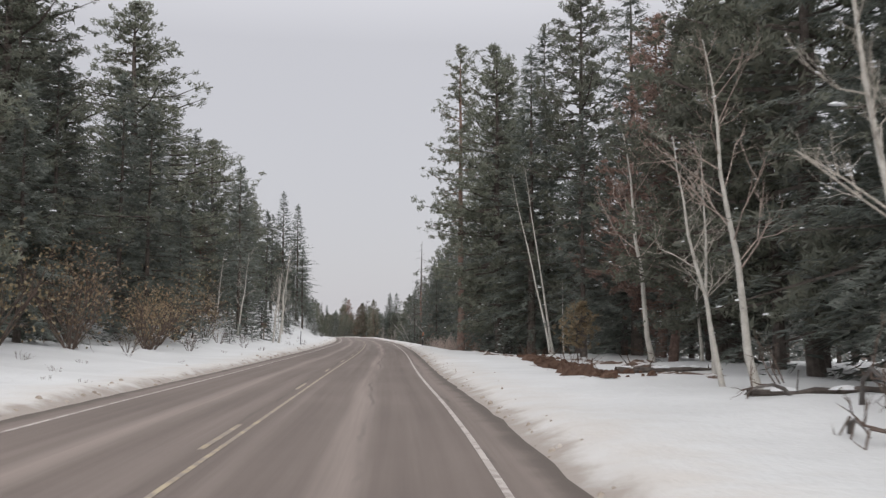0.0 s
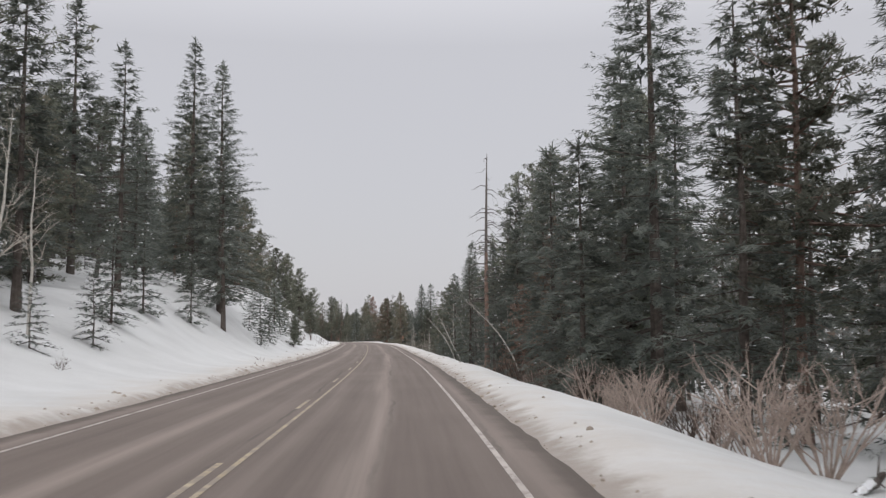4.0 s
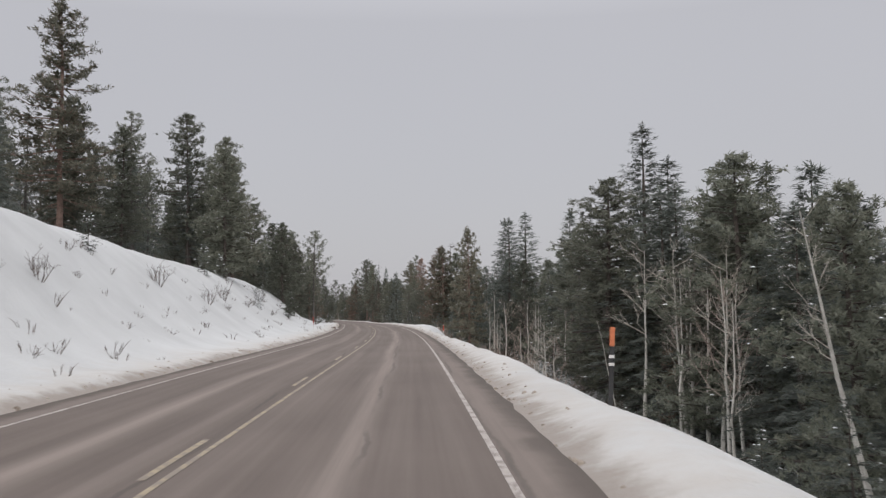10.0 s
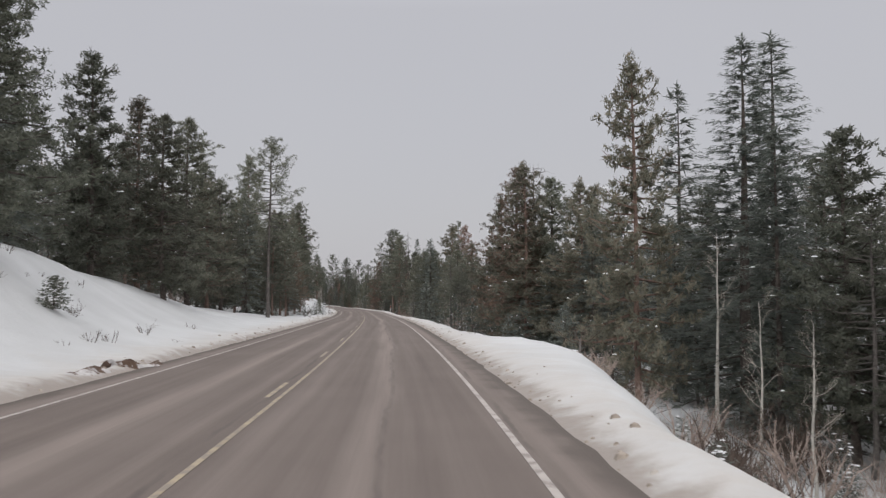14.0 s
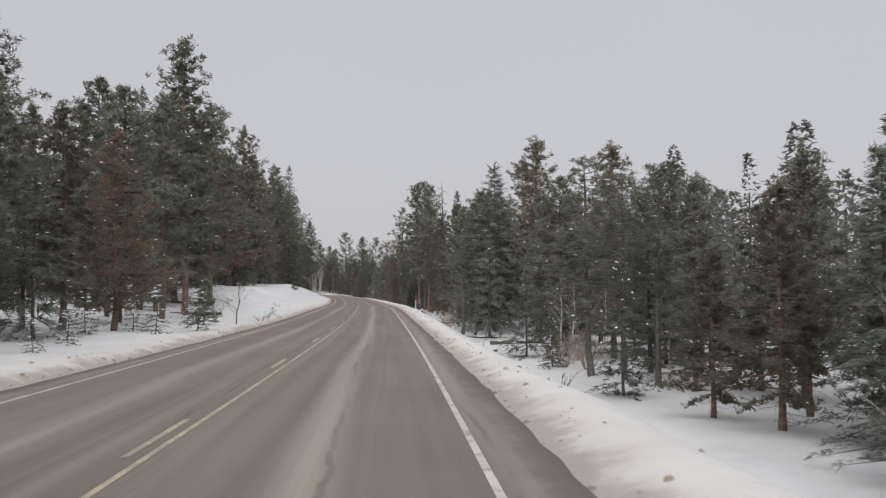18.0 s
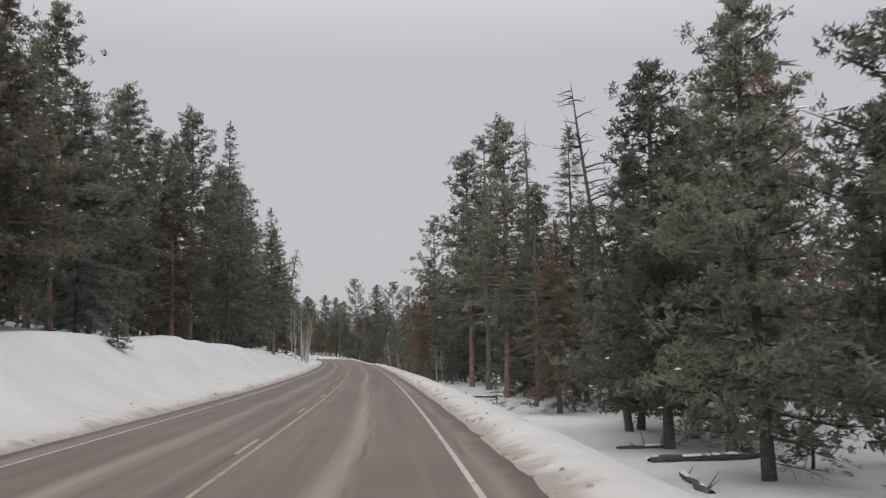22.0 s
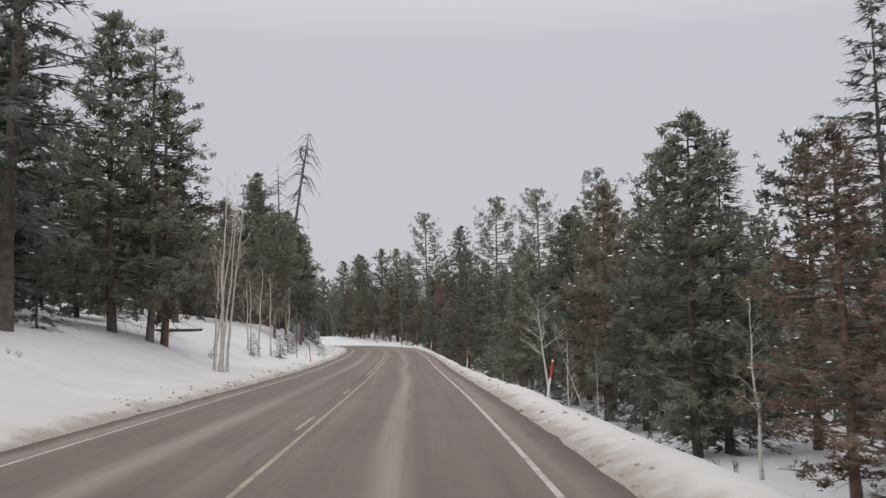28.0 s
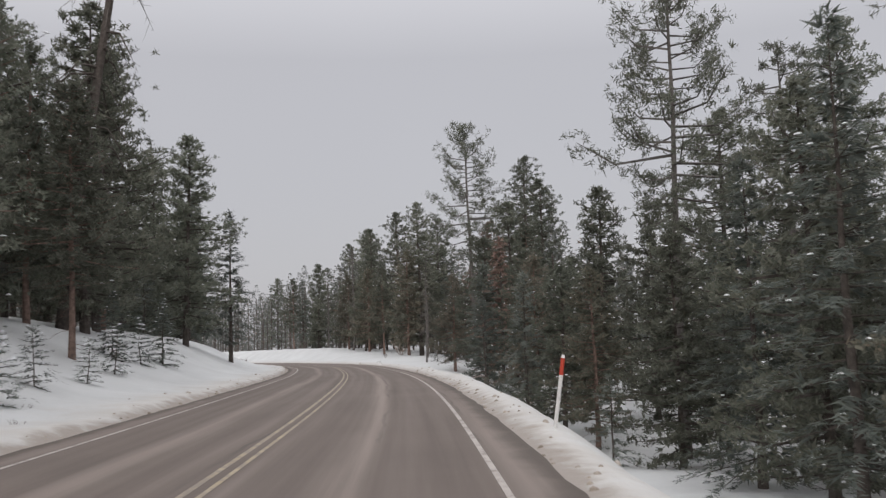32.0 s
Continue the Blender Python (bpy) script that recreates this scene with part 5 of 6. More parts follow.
stand([("fir_small", 701.5, -7.6, 1.1, 0, 0, 1.3), ("fir_small", 713.5, -8, 1.3, 0, 0, 1.3)])
stand([("pine_b", 236, 18.5, 13), ("bush_leafy", 56, -11.4, 2.6), ("bush_leafy", 66, -12.2, 3), ("bush_leafy", 80, -12.8, 2.8), ("bush", 58, -9.6, 1.2), ("bush", 70, -10, 1.2), ("bush", 46, -10, 1.1), ("bush", 78, -9.4, 1)])


stand([("pine_c", 465.5, -9.8, 17), ("pine_c", 484, -11.4, 16), ("sapling_bare", 454, -4.9, 2.3), ("sapling_bare", 474, -9.5, 1.8), ("bush", 463.7, -8.6, 0.6), ("bush", 467, -9.2, 0.6), ("fir_small", 447.4, -5.6, 1.7, 0, 0, 1.3), ("fir_small", 473, -5.3, 0.7, 0, 0, 1.4), ("bush", 463, -4.9, 0.5), ("bush", 466, -4.8, 0.45),
       ("pine_thin", 454.7, 13.1, 11.4, 0, 60, 1.25), ("pine_bare", 452.6, 14.3, 10.2, 0, 10, 1.2), ("pine_bare", 450.6, 15.4, 10.6, 0, 110, 1.2), ("pine_c", 448, 16.4, 9.6), ("fir_young", 462, 12.4, 3.2), ("fir_small", 459, 11.6, 1.8), ("fir_small", 468, 11.0, 1.2, 0, 0, 1.5), ("bush_rosy", 458, 13.6, 2.4), ("bush_rosy", 466, 14.6, 2.2)])
stand([("pine_c", 613.5, -9.0, 15), ("pine_young", 622, -9.6, 1.7, 0, 0, 1.2), ("pine_young", 537.6, -8.6, 1.2, 0, 0, 1.3), ("pine_young", 344.7, -8.8, 1.1, 0, 40, 1.3), ("pine_c", 696, 9.8, 9.2), ("pine_c", 703, 10.4, 8.6), ("fir_small", 692, 7.8, 1.4), ("sapling_bare", 690, 8.6, 2.6), ("sapling_bare", 694, 9.2, 2.2), ("sapling_bare", 699, 8.4, 2.4),
       ("bush_rosy", 341, 9.2, 1.1), ("bush_rosy", 344, 8.8, 1.0), ("bush_rosy", 348, 9.4, 1.2), ("bush", 338, 9.6, 0.9), ("bush", 333, 8.6, 0.7), ("bush", 329, 8.2, 0.7), ("bush", 325, 8.6, 0.6), ("bush", 321, 8.3, 0.6), ("bush", 315, 8.4, 0.6), ("bush", 309, 8.2, 0.6)])


# ---- the woods on both sides ----
def wood_edge(sgn, s):
    """How far from the middle the closed woods begin."""
    return np.interp(s, [-90, 0, 100, 150, 200, 330, 380, 440, 520, 600, 700, 1200], [15, 15, 14, 17, 21, 19, 15, 11.5, 15, 15, 15, 12]) if sgn < 0 else np.interp(s, [-90, 20, 80, 200, 250, 270, 300, 360, 400, 500, 600, 700, 1200], [14, 14, 12.5, 12, 15, 22, 24, 20, 15, 13.5, 14, 14, 12])


def fill_woods():
    rng = np.random.default_rng(5)
    kinds = ["pine_a", "pine_b", "pine_c", "pine_d", "fir_a", "fir_b", "fir_c", "fir_open", "pine_thin", "pine_rust", "snag_b", "fir_brown"]
    early = np.array([1, 1.5, 0.5, 1, 4, 3, 3, 2, 0.5, 0.25, 0.5, 0.2])
    later = np.array([3, 3.5, 2, 3, 2, 1.5, 1.2, 1.2, 0.6, 0.25, 0.3, 0.15])
    for sgn in (-1, 1):
        s = -14.0
        while s < 930:
            mix = np.interp(s, [0, 200, 330], [0, 0.25, 1])
            w = early * (1 - mix) + later * mix
            for row in range(2):
                d = wood_edge(sgn, s) + row * 5.5 + rng.uniform(-1.0, 3.5)
                at = s + rng.uniform(-2.5, 2.5)
                kind = rng.choice(kinds, p=w / w.sum())
                if row == 1 and kind[:4] in ("pine", "fir_"):
                    kind = "pine_back" if kind[0] == "p" else "fir_back"
                h = rng.uniform(9.5, 16) * (0.62 if sgn > 0 and 430 < s < 470 else 0.75 if sgn < 0 and (190 < s < 400 or 690 < s < 750) else 0.7 if sgn < 0 and 424 < s < 470 else 1.0)
                if clear_of(at, sgn * d, 2.6):
                    plant(kind, at, sgn * d, h)
            s += 7.0 if s < 840 else 10.0


fill_woods()


def far_woods():
    """The woods behind, too far to tell tree from tree."""
    rng = np.random.default_rng(9)
    leaf, wood = Shape(), Shape()
    for sgn in (-1, 1):
        for s in np.arange(-30, 1120, 5.0):
            low = sgn < 0 and 190 < s < 400
            for row in range(6):
                d = sgn * (wood_edge(sgn, s) + 11 + row * 6.0 + rng.uniform(-3, 3))
                at = s + rng.uniform(-3, 3)
                p = ground_point(np.array(at), np.array(d))
                h = rng.uniform(10, 16) * (0.72 if low else 1.0) + (3.5 if s > 850 else 0.0)
                n = 430 if row < 2 else 190 if row < 4 else 80
                big = 0.5 if row < 2 else 0.85 if row < 4 else 1.3
                u = rng.uniform(0.08, 1.0, n)
                a = rng.uniform(0, 6.28, n)
                shape = rng.uniform(0.5, 1.0)
                r = 0.23 * h * (1 - u) ** shape * np.sqrt(rng.uniform(0.05, 1.0, n))
                base = np.stack([np.cos(a) * r, np.sin(a) * r, u * h], -1) + p
                way = np.stack([np.cos(a), np.sin(a), rng.uniform(-0.6, 0.5, n)], -1) + rng.normal(0, 0.3, (n, 3))
                leaf.blades(base, way, np.stack([np.cos(a) * 0.8, np.sin(a) * 0.8, np.full(n, 0.7)], -1) + rng.normal(0, 0.4, (n, 3)), big * rng.uniform(0.55, 1.05, n), big * rng.uniform(0.4, 0.7, n))
                if row < 3:
                    wood.tube([p - [0, 0, 0.3], p + [0, 0, h * 0.8]], [0.011 * h, 0.004 * h], 5)
        for s in np.arange(-60, 1120, 8.0):
            for row in range(6):
                p = ground_point(np.array(s + rng.uniform(-4, 4)), np.array(sgn * (wood_edge(sgn, s) + 46 + row * 10 + rng.uniform(-4, 4))))
                p[2] = -9.2 if row > 2 else min(p[2], 4.0) - 2
                h, n = rng.uniform(11, 17), 30
                u, a = rng.uniform(0.08, 1.0, n), rng.uniform(0, 6.28, n)
                r = 0.24 * h * (1 - u) ** 0.8 * np.sqrt(rng.uniform(0.05, 1.0, n))
                leaf.blades(np.stack([np.cos(a) * r, np.sin(a) * r, u * h], -1) + p, np.stack([np.cos(a), np.sin(a), rng.uniform(-0.6, 0.5, n)], -1), rng.normal([0, 0, 1], 0.6, (n, 3)), rng.uniform(1.2, 2.4, n), rng.uniform(0.8, 1.6, n))
    tagged(new("far_woods", leaf.mesh("far_woods", NEEDLE_FAR)), "dense dark conifer woods behind the roadside trees", "woods", kind="stuff")
    tagged(new("far_trunks", wood.mesh("far_trunks", BARK_DARK)), "many dark trunks standing deep in the woods", "woods", kind="stuff")


far_woods()

# ---- growth along the edges of the woods ----
def edge_growth():
    rng = np.random.default_rng(12)
    for s in np.arange(-10, 860, 8.5):
        for sgn in (-1, 1):
            steep = sgn < 0 and 190 < s < 400
            if rng.random() < (0.2 if steep else 0.75 if sgn > 0 else 0.45):
                d = wood_edge(sgn, s) + rng.uniform(-2.8, 3.0)
                kind = rng.choice(["fir_mid", "fir_young", "fir_small", "bush_rosy", "bush"], p=[0.5, 0.12, 0.1, 0.18, 0.1])
                at = s + rng.uniform(-3, 3)
                if clear_of(at, sgn * d, 1.0) and not (sgn < 0 and 540 < s < 655):
                    h = {"fir_mid": rng.uniform(4, 9), "fir_young": rng.uniform(3, 6), "fir_small": rng.uniform(1.2, 2.8), "bush_rosy": rng.uniform(1.4, 2.8), "bush": rng.uniform(0.7, 1.5)}[kind]
                    plant(kind, at, sgn * d, h)
    for s in np.arange(222, 402, 3.1):
        at = s + rng.uniform(-1, 1)
        d = rng.uniform(21, 26) if 250 < at < 374 else rng.uniform(10.5, 17.5)
        if clear_of(at, d, 1.0):
            plant("fir_mid", at, d, rng.uniform(3.2, 6.2))
    for k in range(34):
        at, d = rng.uniform(104, 148), rng.uniform(8.6, 11)
        if clear_of(at, d, 0.5):
            plant(rng.choice(["bush_rosy", "bush_rosy", "bush_dark", "sapling_bare"]), at, d, rng.uniform(1.2, 2.4))
    for k in range(150):
        at, d = rng.uniform(286, 352), rng.uniform(9.2, 21)
        if clear_of(at, d, 0.5):
            plant(rng.choice(["bush_dark", "bush_dark", "bush_rosy", "fir_small"]), at, d, rng.uniform(1.0, 2.3))
    for k in range(260):
        s = rng.choice([rng.uniform(195, 350), rng.uniform(0, 860)])
        sgn = -1 if s < 350 or rng.random() < 0.5 else 1
        d = rng.uniform(5.6, 12.5)
        plant(rng.choice(["weeds"] * 7 + ["bush"]), s, sgn * d, rng.uniform(0.2, 0.7))


edge_growth()


# ---- posts, sign, logs, soil and stones ----
def cylinder(shape, z0, z1, r0, r1=None, n=10, x=0.0, y=0.0):
    shape.tube([(x, y, z0), (x, y, z1)], [r0, r1 or r0], n)
    a = np.linspace(0, 2 * math.pi, n, endpoint=False)
    for z, r, flip in ((z0, r0, True), (z1, r1 or r0, False)):
        v = np.stack([x + np.cos(a) * r, y + np.sin(a) * r, np.full(n, z)], -1)
        f = list(range(n))[::-1] if flip else list(range(n))
        shape.add(v, np.zeros((0, 4), int))
        shape.f.append([q + shape.n - n for q in f])


def box(shape, c, size, turn=0.0, chamfer=0.0):
    bm = bmesh.new()
    bmesh.ops.create_cube(bm, size=1.0, matrix=Matrix.Translation(c) @ Matrix.Rotation(turn, 4, "X") @ Matrix.Diagonal((*size, 1)))
    if chamfer:
        bmesh.ops.bevel(bm, geom=bm.edges[:], offset=chamfer, segments=2, affect="EDGES")
    bm.verts.index_update()
    v = [tuple(q.co) for q in bm.verts]
    f = [[q.index for q in face.verts] for face in bm.faces]
    bm.free()
    first = shape.n
    shape.add(v, np.zeros((0, 4), int))
    shape.f.extend([[q + first for q in face] for face in f])


def part(name, shape, mat, parent, label=""):
    ob = new(name, shape.mesh(name, mat))
    ob.parent = parent
    if label:
        ob["label"] = label
    return ob


def footing(name, s, d, lean_x=0.0, lean_y=0.0, turn=0.0, label="", category="", group="", sink=0.05):
    x, y, z = ground_point(np.array(float(s)), np.array(float(d)))
    top = new(name)
    top.empty_display_size = 0.3
    top.matrix_basis = pose(x, y, z - sink, lean_x, lean_y, turn)
    return tagged(top, label, category, group)


def dark_post(s, d, h=1.3, lean=2.0, plain=False):
    """A flat flexible marker post."""
    top = footing("marker_post", s, d, 0, lean, 8, "dark marker post stuck in the roadside snow" if plain else "dark marker post with pale bands and an orange top", "post", "marker posts", 0.3)
    body = Shape()
    box(body, (0, 0, (h * 0.75 + 0.3) / 2), (0.075, 0.03, h * 0.75 + 0.3), 0, 0.008)
    part("shaft", body, POST_DARK, top)
    for z, hh, mat, nm in ((h * 0.75 + 0.3, h * 0.25, POST_DARK if plain else PAINT_ORANGE, "top_section"),):
        q = Shape()
        box(q, (0, 0, z + hh / 2), (0.078, 0.034, hh), 0, 0.01)
        part(nm, q, mat, top, "" if plain else "orange top")
    if not plain:
        for z in (h * 0.62, h * 0.52):
            q = Shape()
            box(q, (0, 0, z + 0.3), (0.082, 0.037, 0.055), 0, 0.004)
            part("band", q, PAINT_WHITE, top, "pale reflective band")


def snow_pole(s, d, h=1.5, lean=4.0, red=0.35, low=True, mat=None, rad=0.036):
    """A round pole, white below and red above."""
    top = footing("snow_pole", s, d, 0, lean, 0, "white roadside snow pole with a red upper band", "post", "snow poles", 0.3)
    a, b, c = Shape(), Shape(), Shape()
    cut = h * (1 - red)
    cylinder(a, 0, cut + 0.3, rad)
    cylinder(b, cut + 0.3, h + 0.24, rad * 1.05)
    cylinder(c, h + 0.24, h + 0.3, rad * 1.05, rad * 0.6)
    part("shaft", a, mat or PAINT_WHITE, top)
    part("red_band", b, PAINT_RED, top, "red band")
    part("cap", c, PAINT_WHITE, top, "white cap")


def stake(s, d, h, lean, mat, label, wide=0.035, head=None):
    top = footing("stake", s, d, 0, lean, 20, label, "post", "stakes", 0.25)
    a, b = Shape(), Shape()
    long = h + 0.25 if head is None else 0.25 + 0.55 * h
    box(a, (0, 0, long / 2), (wide, wide, long), 0, 0.006)
    box(b, (0, 0, (h + 0.27 + long) / 2), (wide + 0.006, wide + 0.006, h + 0.32 - long), 0, 0.01)
    part("shaft", a, mat, top)
    part("head", b, head or mat, top, "" if head is None else "red upper end")


dark_post(100, -6.5, 1.4, 1, True)
dark_post(92, 5.7, 1.3, 3)
dark_post(241, -5.9, 1.2, 0, True)
dark_post(237.8, 5.6, 1.2, 3)
stake(301, -4.8, 1.24, 0, PAINT_WHITE, "thin pale stake with a red upper end in the snowbank", head=PAINT_RED)
snow_pole(305.8, 5.9, 1.25, 4, 0.42)
snow_pole(488.5, 5.3, 1.3, 2, 0.3)
stake(480.2, -4.8, 1.2, 0, PAINT_WHITE, "thin pale stake beside the road")
stake(699.5, -5.1, 1.25, -5, PAINT_RED, "red wooden stake leaning in the snow", 0.06)
stake(704.5, -6.0, 0.5, 4, PAINT_RED, "short red stake in front of a sign post")
snow_pole(699.5, 6.1, 1.35, 6, 0.4)
snow_pole(662, 6.45, 1.45, 10, 0.42)
snow_pole(736, 5.0, 1.3, 9, 0.28)


def road_sign(s, d, h=2.45):
    """The back of a road sign: two metal plates on a steel post."""
    top = footing("road_sign", s, d, 0, 0, 20, "grey backs of two road sign plates on a steel post", "sign", "", 0.3)
    post, big, low, bolts = Shape(), Shape(), Shape(), Shape()
    box(post, (0, 0, (h + 0.1) / 2), (0.055, 0.05, h + 0.1), 0, 0.006)
    box(big, (0, 0.04, h - 0.28 + 0.3), (0.52, 0.012, 0.66), 0, 0.005)
    box(low, (-0.02, 0.04, h - 0.82 + 0.3), (0.42, 0.012, 0.36), 0, 0.005)
    part("post", post, POST_DARK, top, "dark steel post")
    plate = part("plate", big, SIGN_GREY, top, "bare grey metal plate")
    part("plate", low, SIGN_GREY, top, "small grey metal plate")
    for z in (h - 0.1 + 0.3, h - 0.45 + 0.3):
        b = Shape()
        box(b, (0, 0.01, z), (0.09, 0.045, 0.03), 0, 0.004)
        part("bracket", b, POST_DARK, plate)


road_sign(704, -6.6)


def register_box(s, d):
    """A small weathered wooden box with a sloped lid on a post."""
    top = footing("register_box", s, d, 0, 0, 15, "weathered wooden box with a sloped lid on a post", "box", "", 0.3)
    post, body, lid = Shape(), Shape(), Shape()
    box(post, (0, 0, 0.75), (0.11, 0.11, 1.5), 0, 0.01)
    box(body, (0, 0, 1.66), (0.5, 0.32, 0.34), 0, 0.012)
    box(lid, (0, -0.02, 1.88), (0.62, 0.46, 0.045), 0.22, 0.01)
    part("post", post, WOOD_GREY, top)
    part("case", body, WOOD_GREY, top)
    part("lid", lid, BARK_RED, top, "brown sloped lid")


register_box(97.5, -10.0)


def fallen_log(s, d, length, rad, turn, seed, mat=None):
    """A log lying in the snow, with a strip of snow along it."""
    rng = np.random.default_rng(seed)
    top = footing("fallen_log", s, d, 0, 0, turn, "fallen dark log half sunk in the snow", "log", "fallen logs", -rad * 0.45)
    wood, white = Shape(), Shape()
    n = 8
    x = np.linspace(-length / 2, length / 2, n)
    path = np.stack([x, rng.normal(0, 0.05, n), rng.normal(0, 0.02, n)], -1)
    wood.tube(path, np.linspace(rad, rad * 0.6, n), 8)
    for k in range(5):
        f = path[rng.integers(1, n - 1)]
        wood.tube([f, f + rng.normal(0, 0.25, 3) + [0, 0, 0.25]], [rad * 0.25, 0.01], 4)
    for k in range(int(length * 1.6)):
        f = path[0] + (path[-1] - path[0]) * rng.random()
        lump(white, f + [0, 0, rad * 0.75], 0.3, rad * 0.8, 0.06, rng)
    part("trunk", wood, mat or BARK_DARK, top)
    tagged(part("snow", white, SNOW_CLUMP, top, "snow lying along it"), kind="stuff")


for row in ((468, 9.2, 5.0, 0.14, 80, 1), (489, 10.5, 4.0, 0.12, 10, 2), (515, 9.6, 5.5, 0.15, 40, 3), (523, 11.0, 4.0, 0.12, 95, 4), (704, 11.5, 5.0, 0.14, 30, 5), (698, 10.2, 4.0, 0.1, 120, 6), (470, -10.5, 4.5, 0.15, 5, 7), (29, 11.2, 4.0, 0.12, 20, 8), (17.5, 10.4, 3.4, 0.08, 15, 9), (575, 10.4, 4.0, 0.12, 15, 10), (688, -13, 5.0, 0.13, 20, 11), (104, 9.5, 3.5, 0.1, 60, 12), (483, -13.4, 5.0, 0.2, 8, 13), (480, 13.2, 5.0, 0.17, 20, 14), (529, 13.4, 4.2, 0.16, 20, 15), (534, 12.6, 2.2, 0.12, 25, 16), (690, 9.8, 4.0, 0.11, 10, 17), (646, -9.4, 2.4, 0.09, 30, 18)):
    fallen_log(*row)


def dead_branch(s, d, h, reach, turn, seed):
    """A broken forked branch arching out of the snow."""
    rng = np.random.default_rng(seed)
    top = footing("dead_branch", s, d, 0, 0, turn, "pale broken branch arching out of the snow", "branch", "dead branches")
    limb, fine = Shape(), Shape()
    p = np.array([(0, 0, 0), (reach * 0.15, 0, h * 0.7), (reach * 0.4, 0.05, h), (reach * 0.75, 0.1, h * 0.8), (reach, 0.15, h * 0.35)])
    limb.tube(p, [0.042, 0.038, 0.03, 0.02, 0.01], 6)
    for k in range(7):
        b = p[1] + (p[4] - p[1]) * rng.random() + [0, 0, 0.1]
        branchlet(fine, b, rng.normal(0, 0.5, 3) + [0.6, 0, 0.2], rng.uniform(0.4, 0.9), 0.018, rng, 1)
    part("limb", limb, BARK_GREY, top)
    tagged(part("twig_spray", fine, TWIG_DARK, top), kind="stuff")


for row in ((14.5, 9.4, 0.6, 2.8, 250, 1), (12.6, 8.2, 0.25, 1.0, 250, 2), (16.8, 9.4, 0.25, 1.0, 190, 5), (336, 8.8, 0.5, 1.4, 100, 6), (345, 8.2, 0.5, 1.2, 80, 7), (707, 10, 0.8, 2.2, 30, 8)):
    dead_branch(*row)


def soil_bank(s0, s1, d0, d1, h, seed, label, mat=None, width=1.0):
    """A low torn face of bare earth beside the snow."""
    rng = np.random.default_rng(seed)
    n, cols = int((s1 - s0) / 0.35), 7
    s = np.linspace(s0, s1, n)
    v = []
    for k in range(n):
        e = max(0.0, math.sin(math.pi * k / (n - 1))) ** 0.5
        mid = d0 + (d1 - d0) * k / (n - 1) + 0.25 * math.sin(s[k] * 0.8) + 0.15 * math.sin(s[k] * 2.1)
        for j in range(cols):
            u = j / (cols - 1)
            off = mid + width * (u - 0.35) * (0.75 + 0.3 * math.sin(s[k] * 1.3) + rng.normal(0, 0.16)) * e
            g = ground_point(np.array(s[k]), np.array(off))
            g[2] += h * e * math.sin(math.pi * min(1, u * 1.25)) * rng.uniform(0.15, 1.4) - 0.03
            v.append(g)
    me = mesh_of("soil_bank", v, grid_faces(n, cols).tolist(), mat or SOIL)
    tagged(new("soil_bank", me), label, "soil", "bare soil")


soil_bank(334, 341, -4.7, -4.5, 0.16, 21, "pile of dirty snow and earth pushed up beside the road", SOIL_SNOWY, 0.9)
for s0, s1, d0, d1 in ((25, 31, 8.0, 8.6), (30, 36, 8.3, 8.4), (35.5, 42, 8.6, 9.2), (41, 50, 9.0, 9.6)):
    soil_bank(s0, s1, d0, d1, 0.3, int(s0), "torn bank of dark red-brown earth with snow on it")
soil_bank(22, 50, 10.6, 11.6, 0.12, 8, "trampled ground of earth, litter and old snow", SOIL_SNOWY, 2.6)
soil_bank(52, 78, 9.2, 8.6, 0.12, 9, "trampled ground of earth, litter and old snow", SOIL_SNOWY, 1.6)


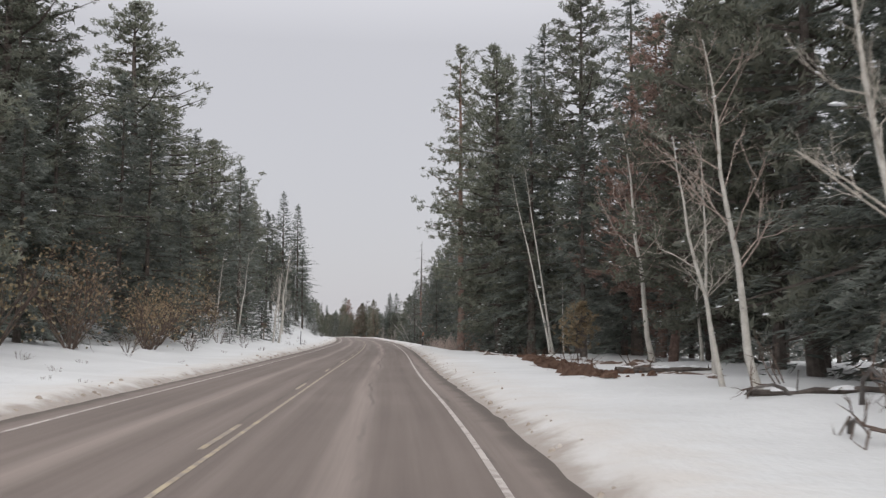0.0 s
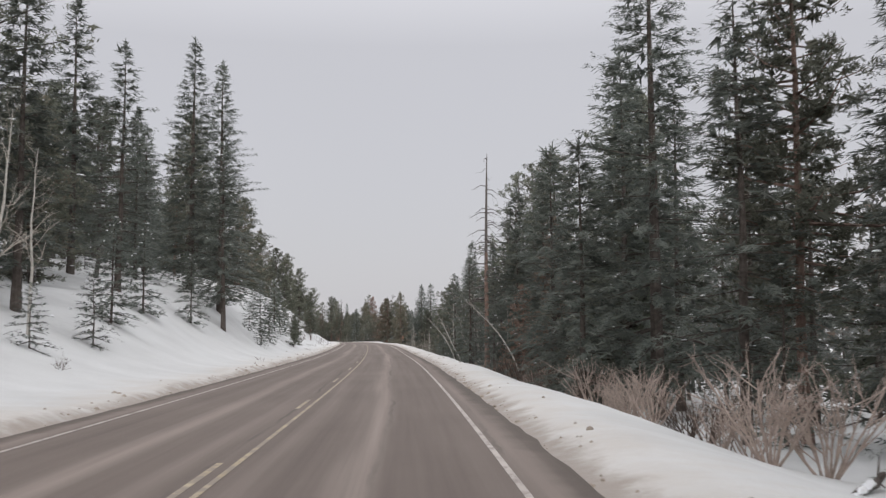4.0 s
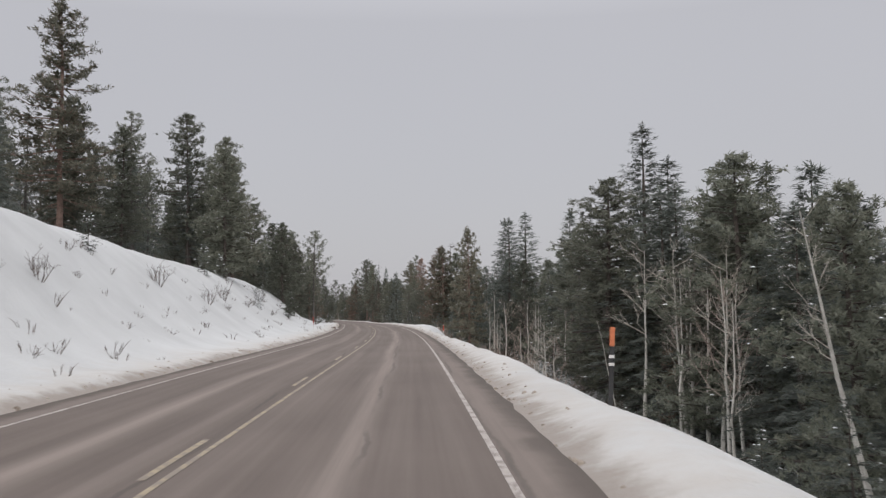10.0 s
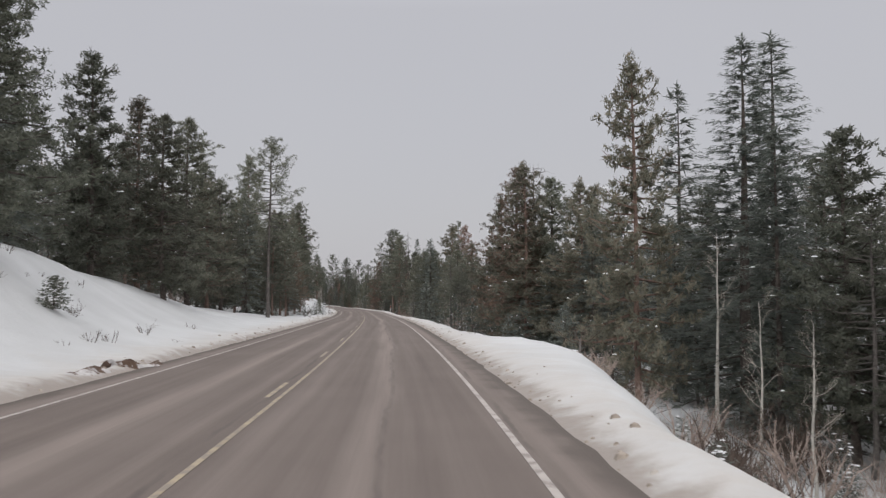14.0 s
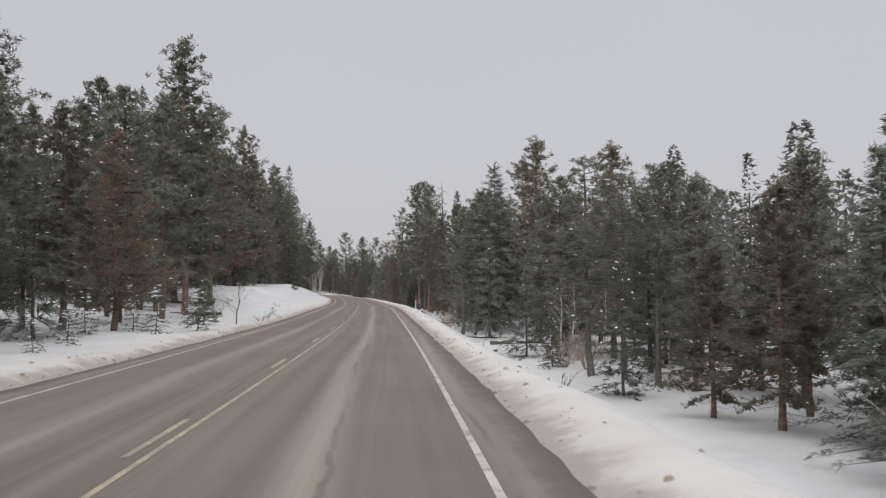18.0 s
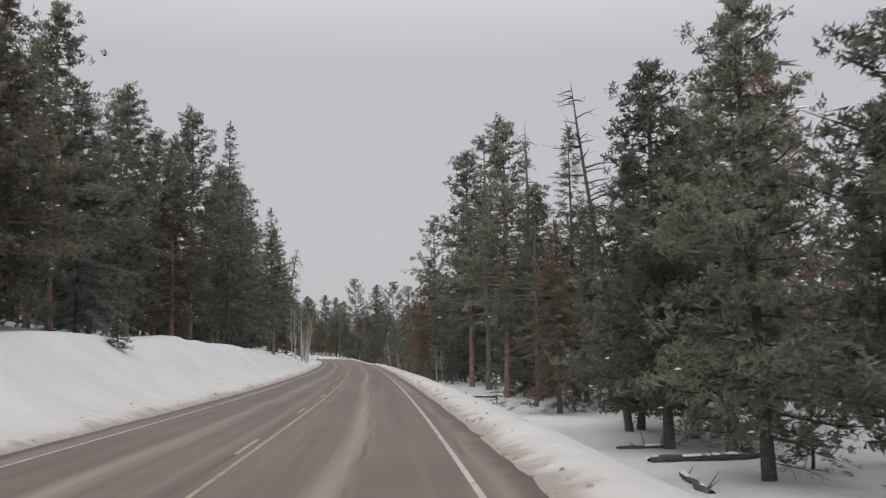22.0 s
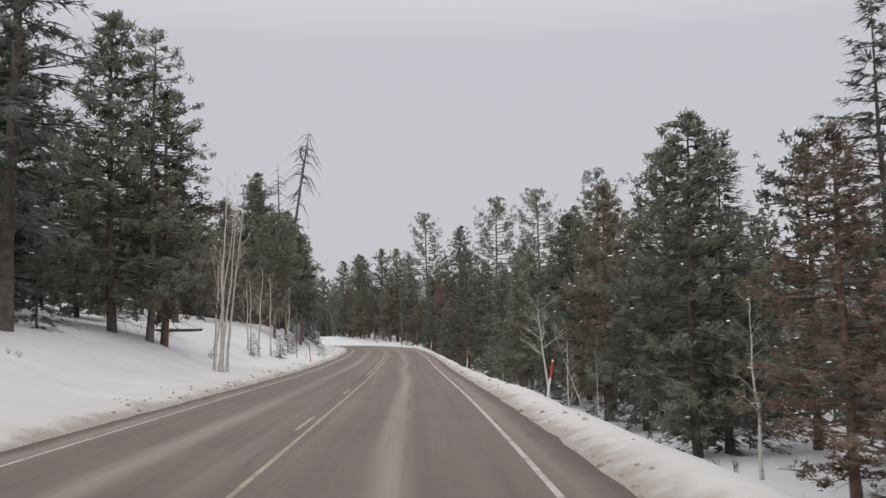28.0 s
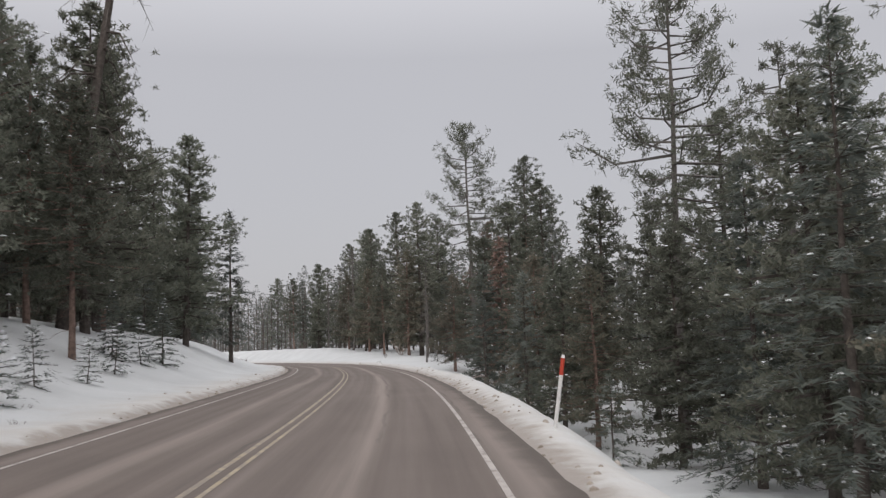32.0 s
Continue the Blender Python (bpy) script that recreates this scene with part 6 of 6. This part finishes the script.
def soil_clods():
    """Loose clods of earth, roots and litter along the torn bank, too many to count."""
    rng = np.random.default_rng(31)
    shape = Shape()
    for k in range(420):
        s = rng.uniform(24, 52)
        d = np.interp(s, [24, 36, 52], [8.1, 8.6, 9.6]) + abs(rng.normal(0, 0.55)) - 0.2
        r = rng.uniform(0.03, 0.12)
        lump(shape, ground_point(np.array(s), np.array(d)) + [0, 0, 0.05], r * 1.5, r, r * 0.9, rng, 6)
    for k in range(60):
        s = rng.uniform(24, 52)
        p = ground_point(np.array(s), np.array(np.interp(s, [24, 36, 52], [8.1, 8.6, 9.6]) + rng.normal(0, 0.4))) + [0, 0, 0.1]
        shape.tube([p, p + rng.normal(0, 0.25, 3) + [0, 0, 0.12], p + rng.normal(0, 0.4, 3) + [0, 0, 0.05]], [0.015, 0.011, 0.004], 4)
    tagged(new("soil_clods", shape.mesh("soil_clods", SOIL)), "loose clods of dark earth and roots on the snow", "soil", kind="stuff")


soil_clods()


def stone(s, d, size, seed):
    rng = np.random.default_rng(seed)
    bm = bmesh.new()
    bmesh.ops.create_icosphere(bm, subdivisions=2, radius=size)
    for q in bm.verts:
        q.co = Vector((q.co.x * 1.25, q.co.y, q.co.z * 0.75)) * (1 + 0.22 * noise.noise(q.co * (1.6 / size) + Vector((seed, 0, 0))))
    me = bpy.data.meshes.new("boulder")
    bm.to_mesh(me)
    bm.free()
    me.materials.append(ROCK)
    x, y, z = ground_point(np.array(float(s)), np.array(float(d)))
    top = new("boulder")
    top.matrix_basis = pose(x, y, z + size * 0.3, 0, 0, rng.uniform(0, 360))
    tagged(top, "pale weathered boulder capped with snow", "boulder", "boulders")
    ob = new("rock", me)
    ob.parent = top
    cap = Shape()
    lump(cap, np.array((0, 0, size * 0.62)), size * 0.85, size * 0.7, size * 0.22, rng, 10)
    part("snow_cap", cap, SNOW_CLUMP, top, "cap of snow")


stone(322, 9.0, 0.5, 1)
stone(497, 7.8, 0.22, 2)
stone(348, 8.6, 0.3, 3)
stone(600, 9.5, 0.25, 4)


def road_grit():
    """Clods of dirty snow thrown to the road's sides, too many to count."""
    rng = np.random.default_rng(21)
    shape = Shape()
    for k in range(4200):
        s = rng.uniform(-5, 840)
        d = rng.choice([-1, 1]) * (4.28 + rng.exponential(0.3))
        c = ground_point(np.array(s), np.array(d))
        r = rng.uniform(0.015, 0.03) + 0.05 * rng.random() ** 4
        lump(shape, c, r * 1.3, r, r * 0.9, rng, 5)
    tagged(new("snow_clods", shape.mesh("snow_clods", CLOD)), "clods of gritty ploughed snow along the road", "snow", kind="stuff")


road_grit()
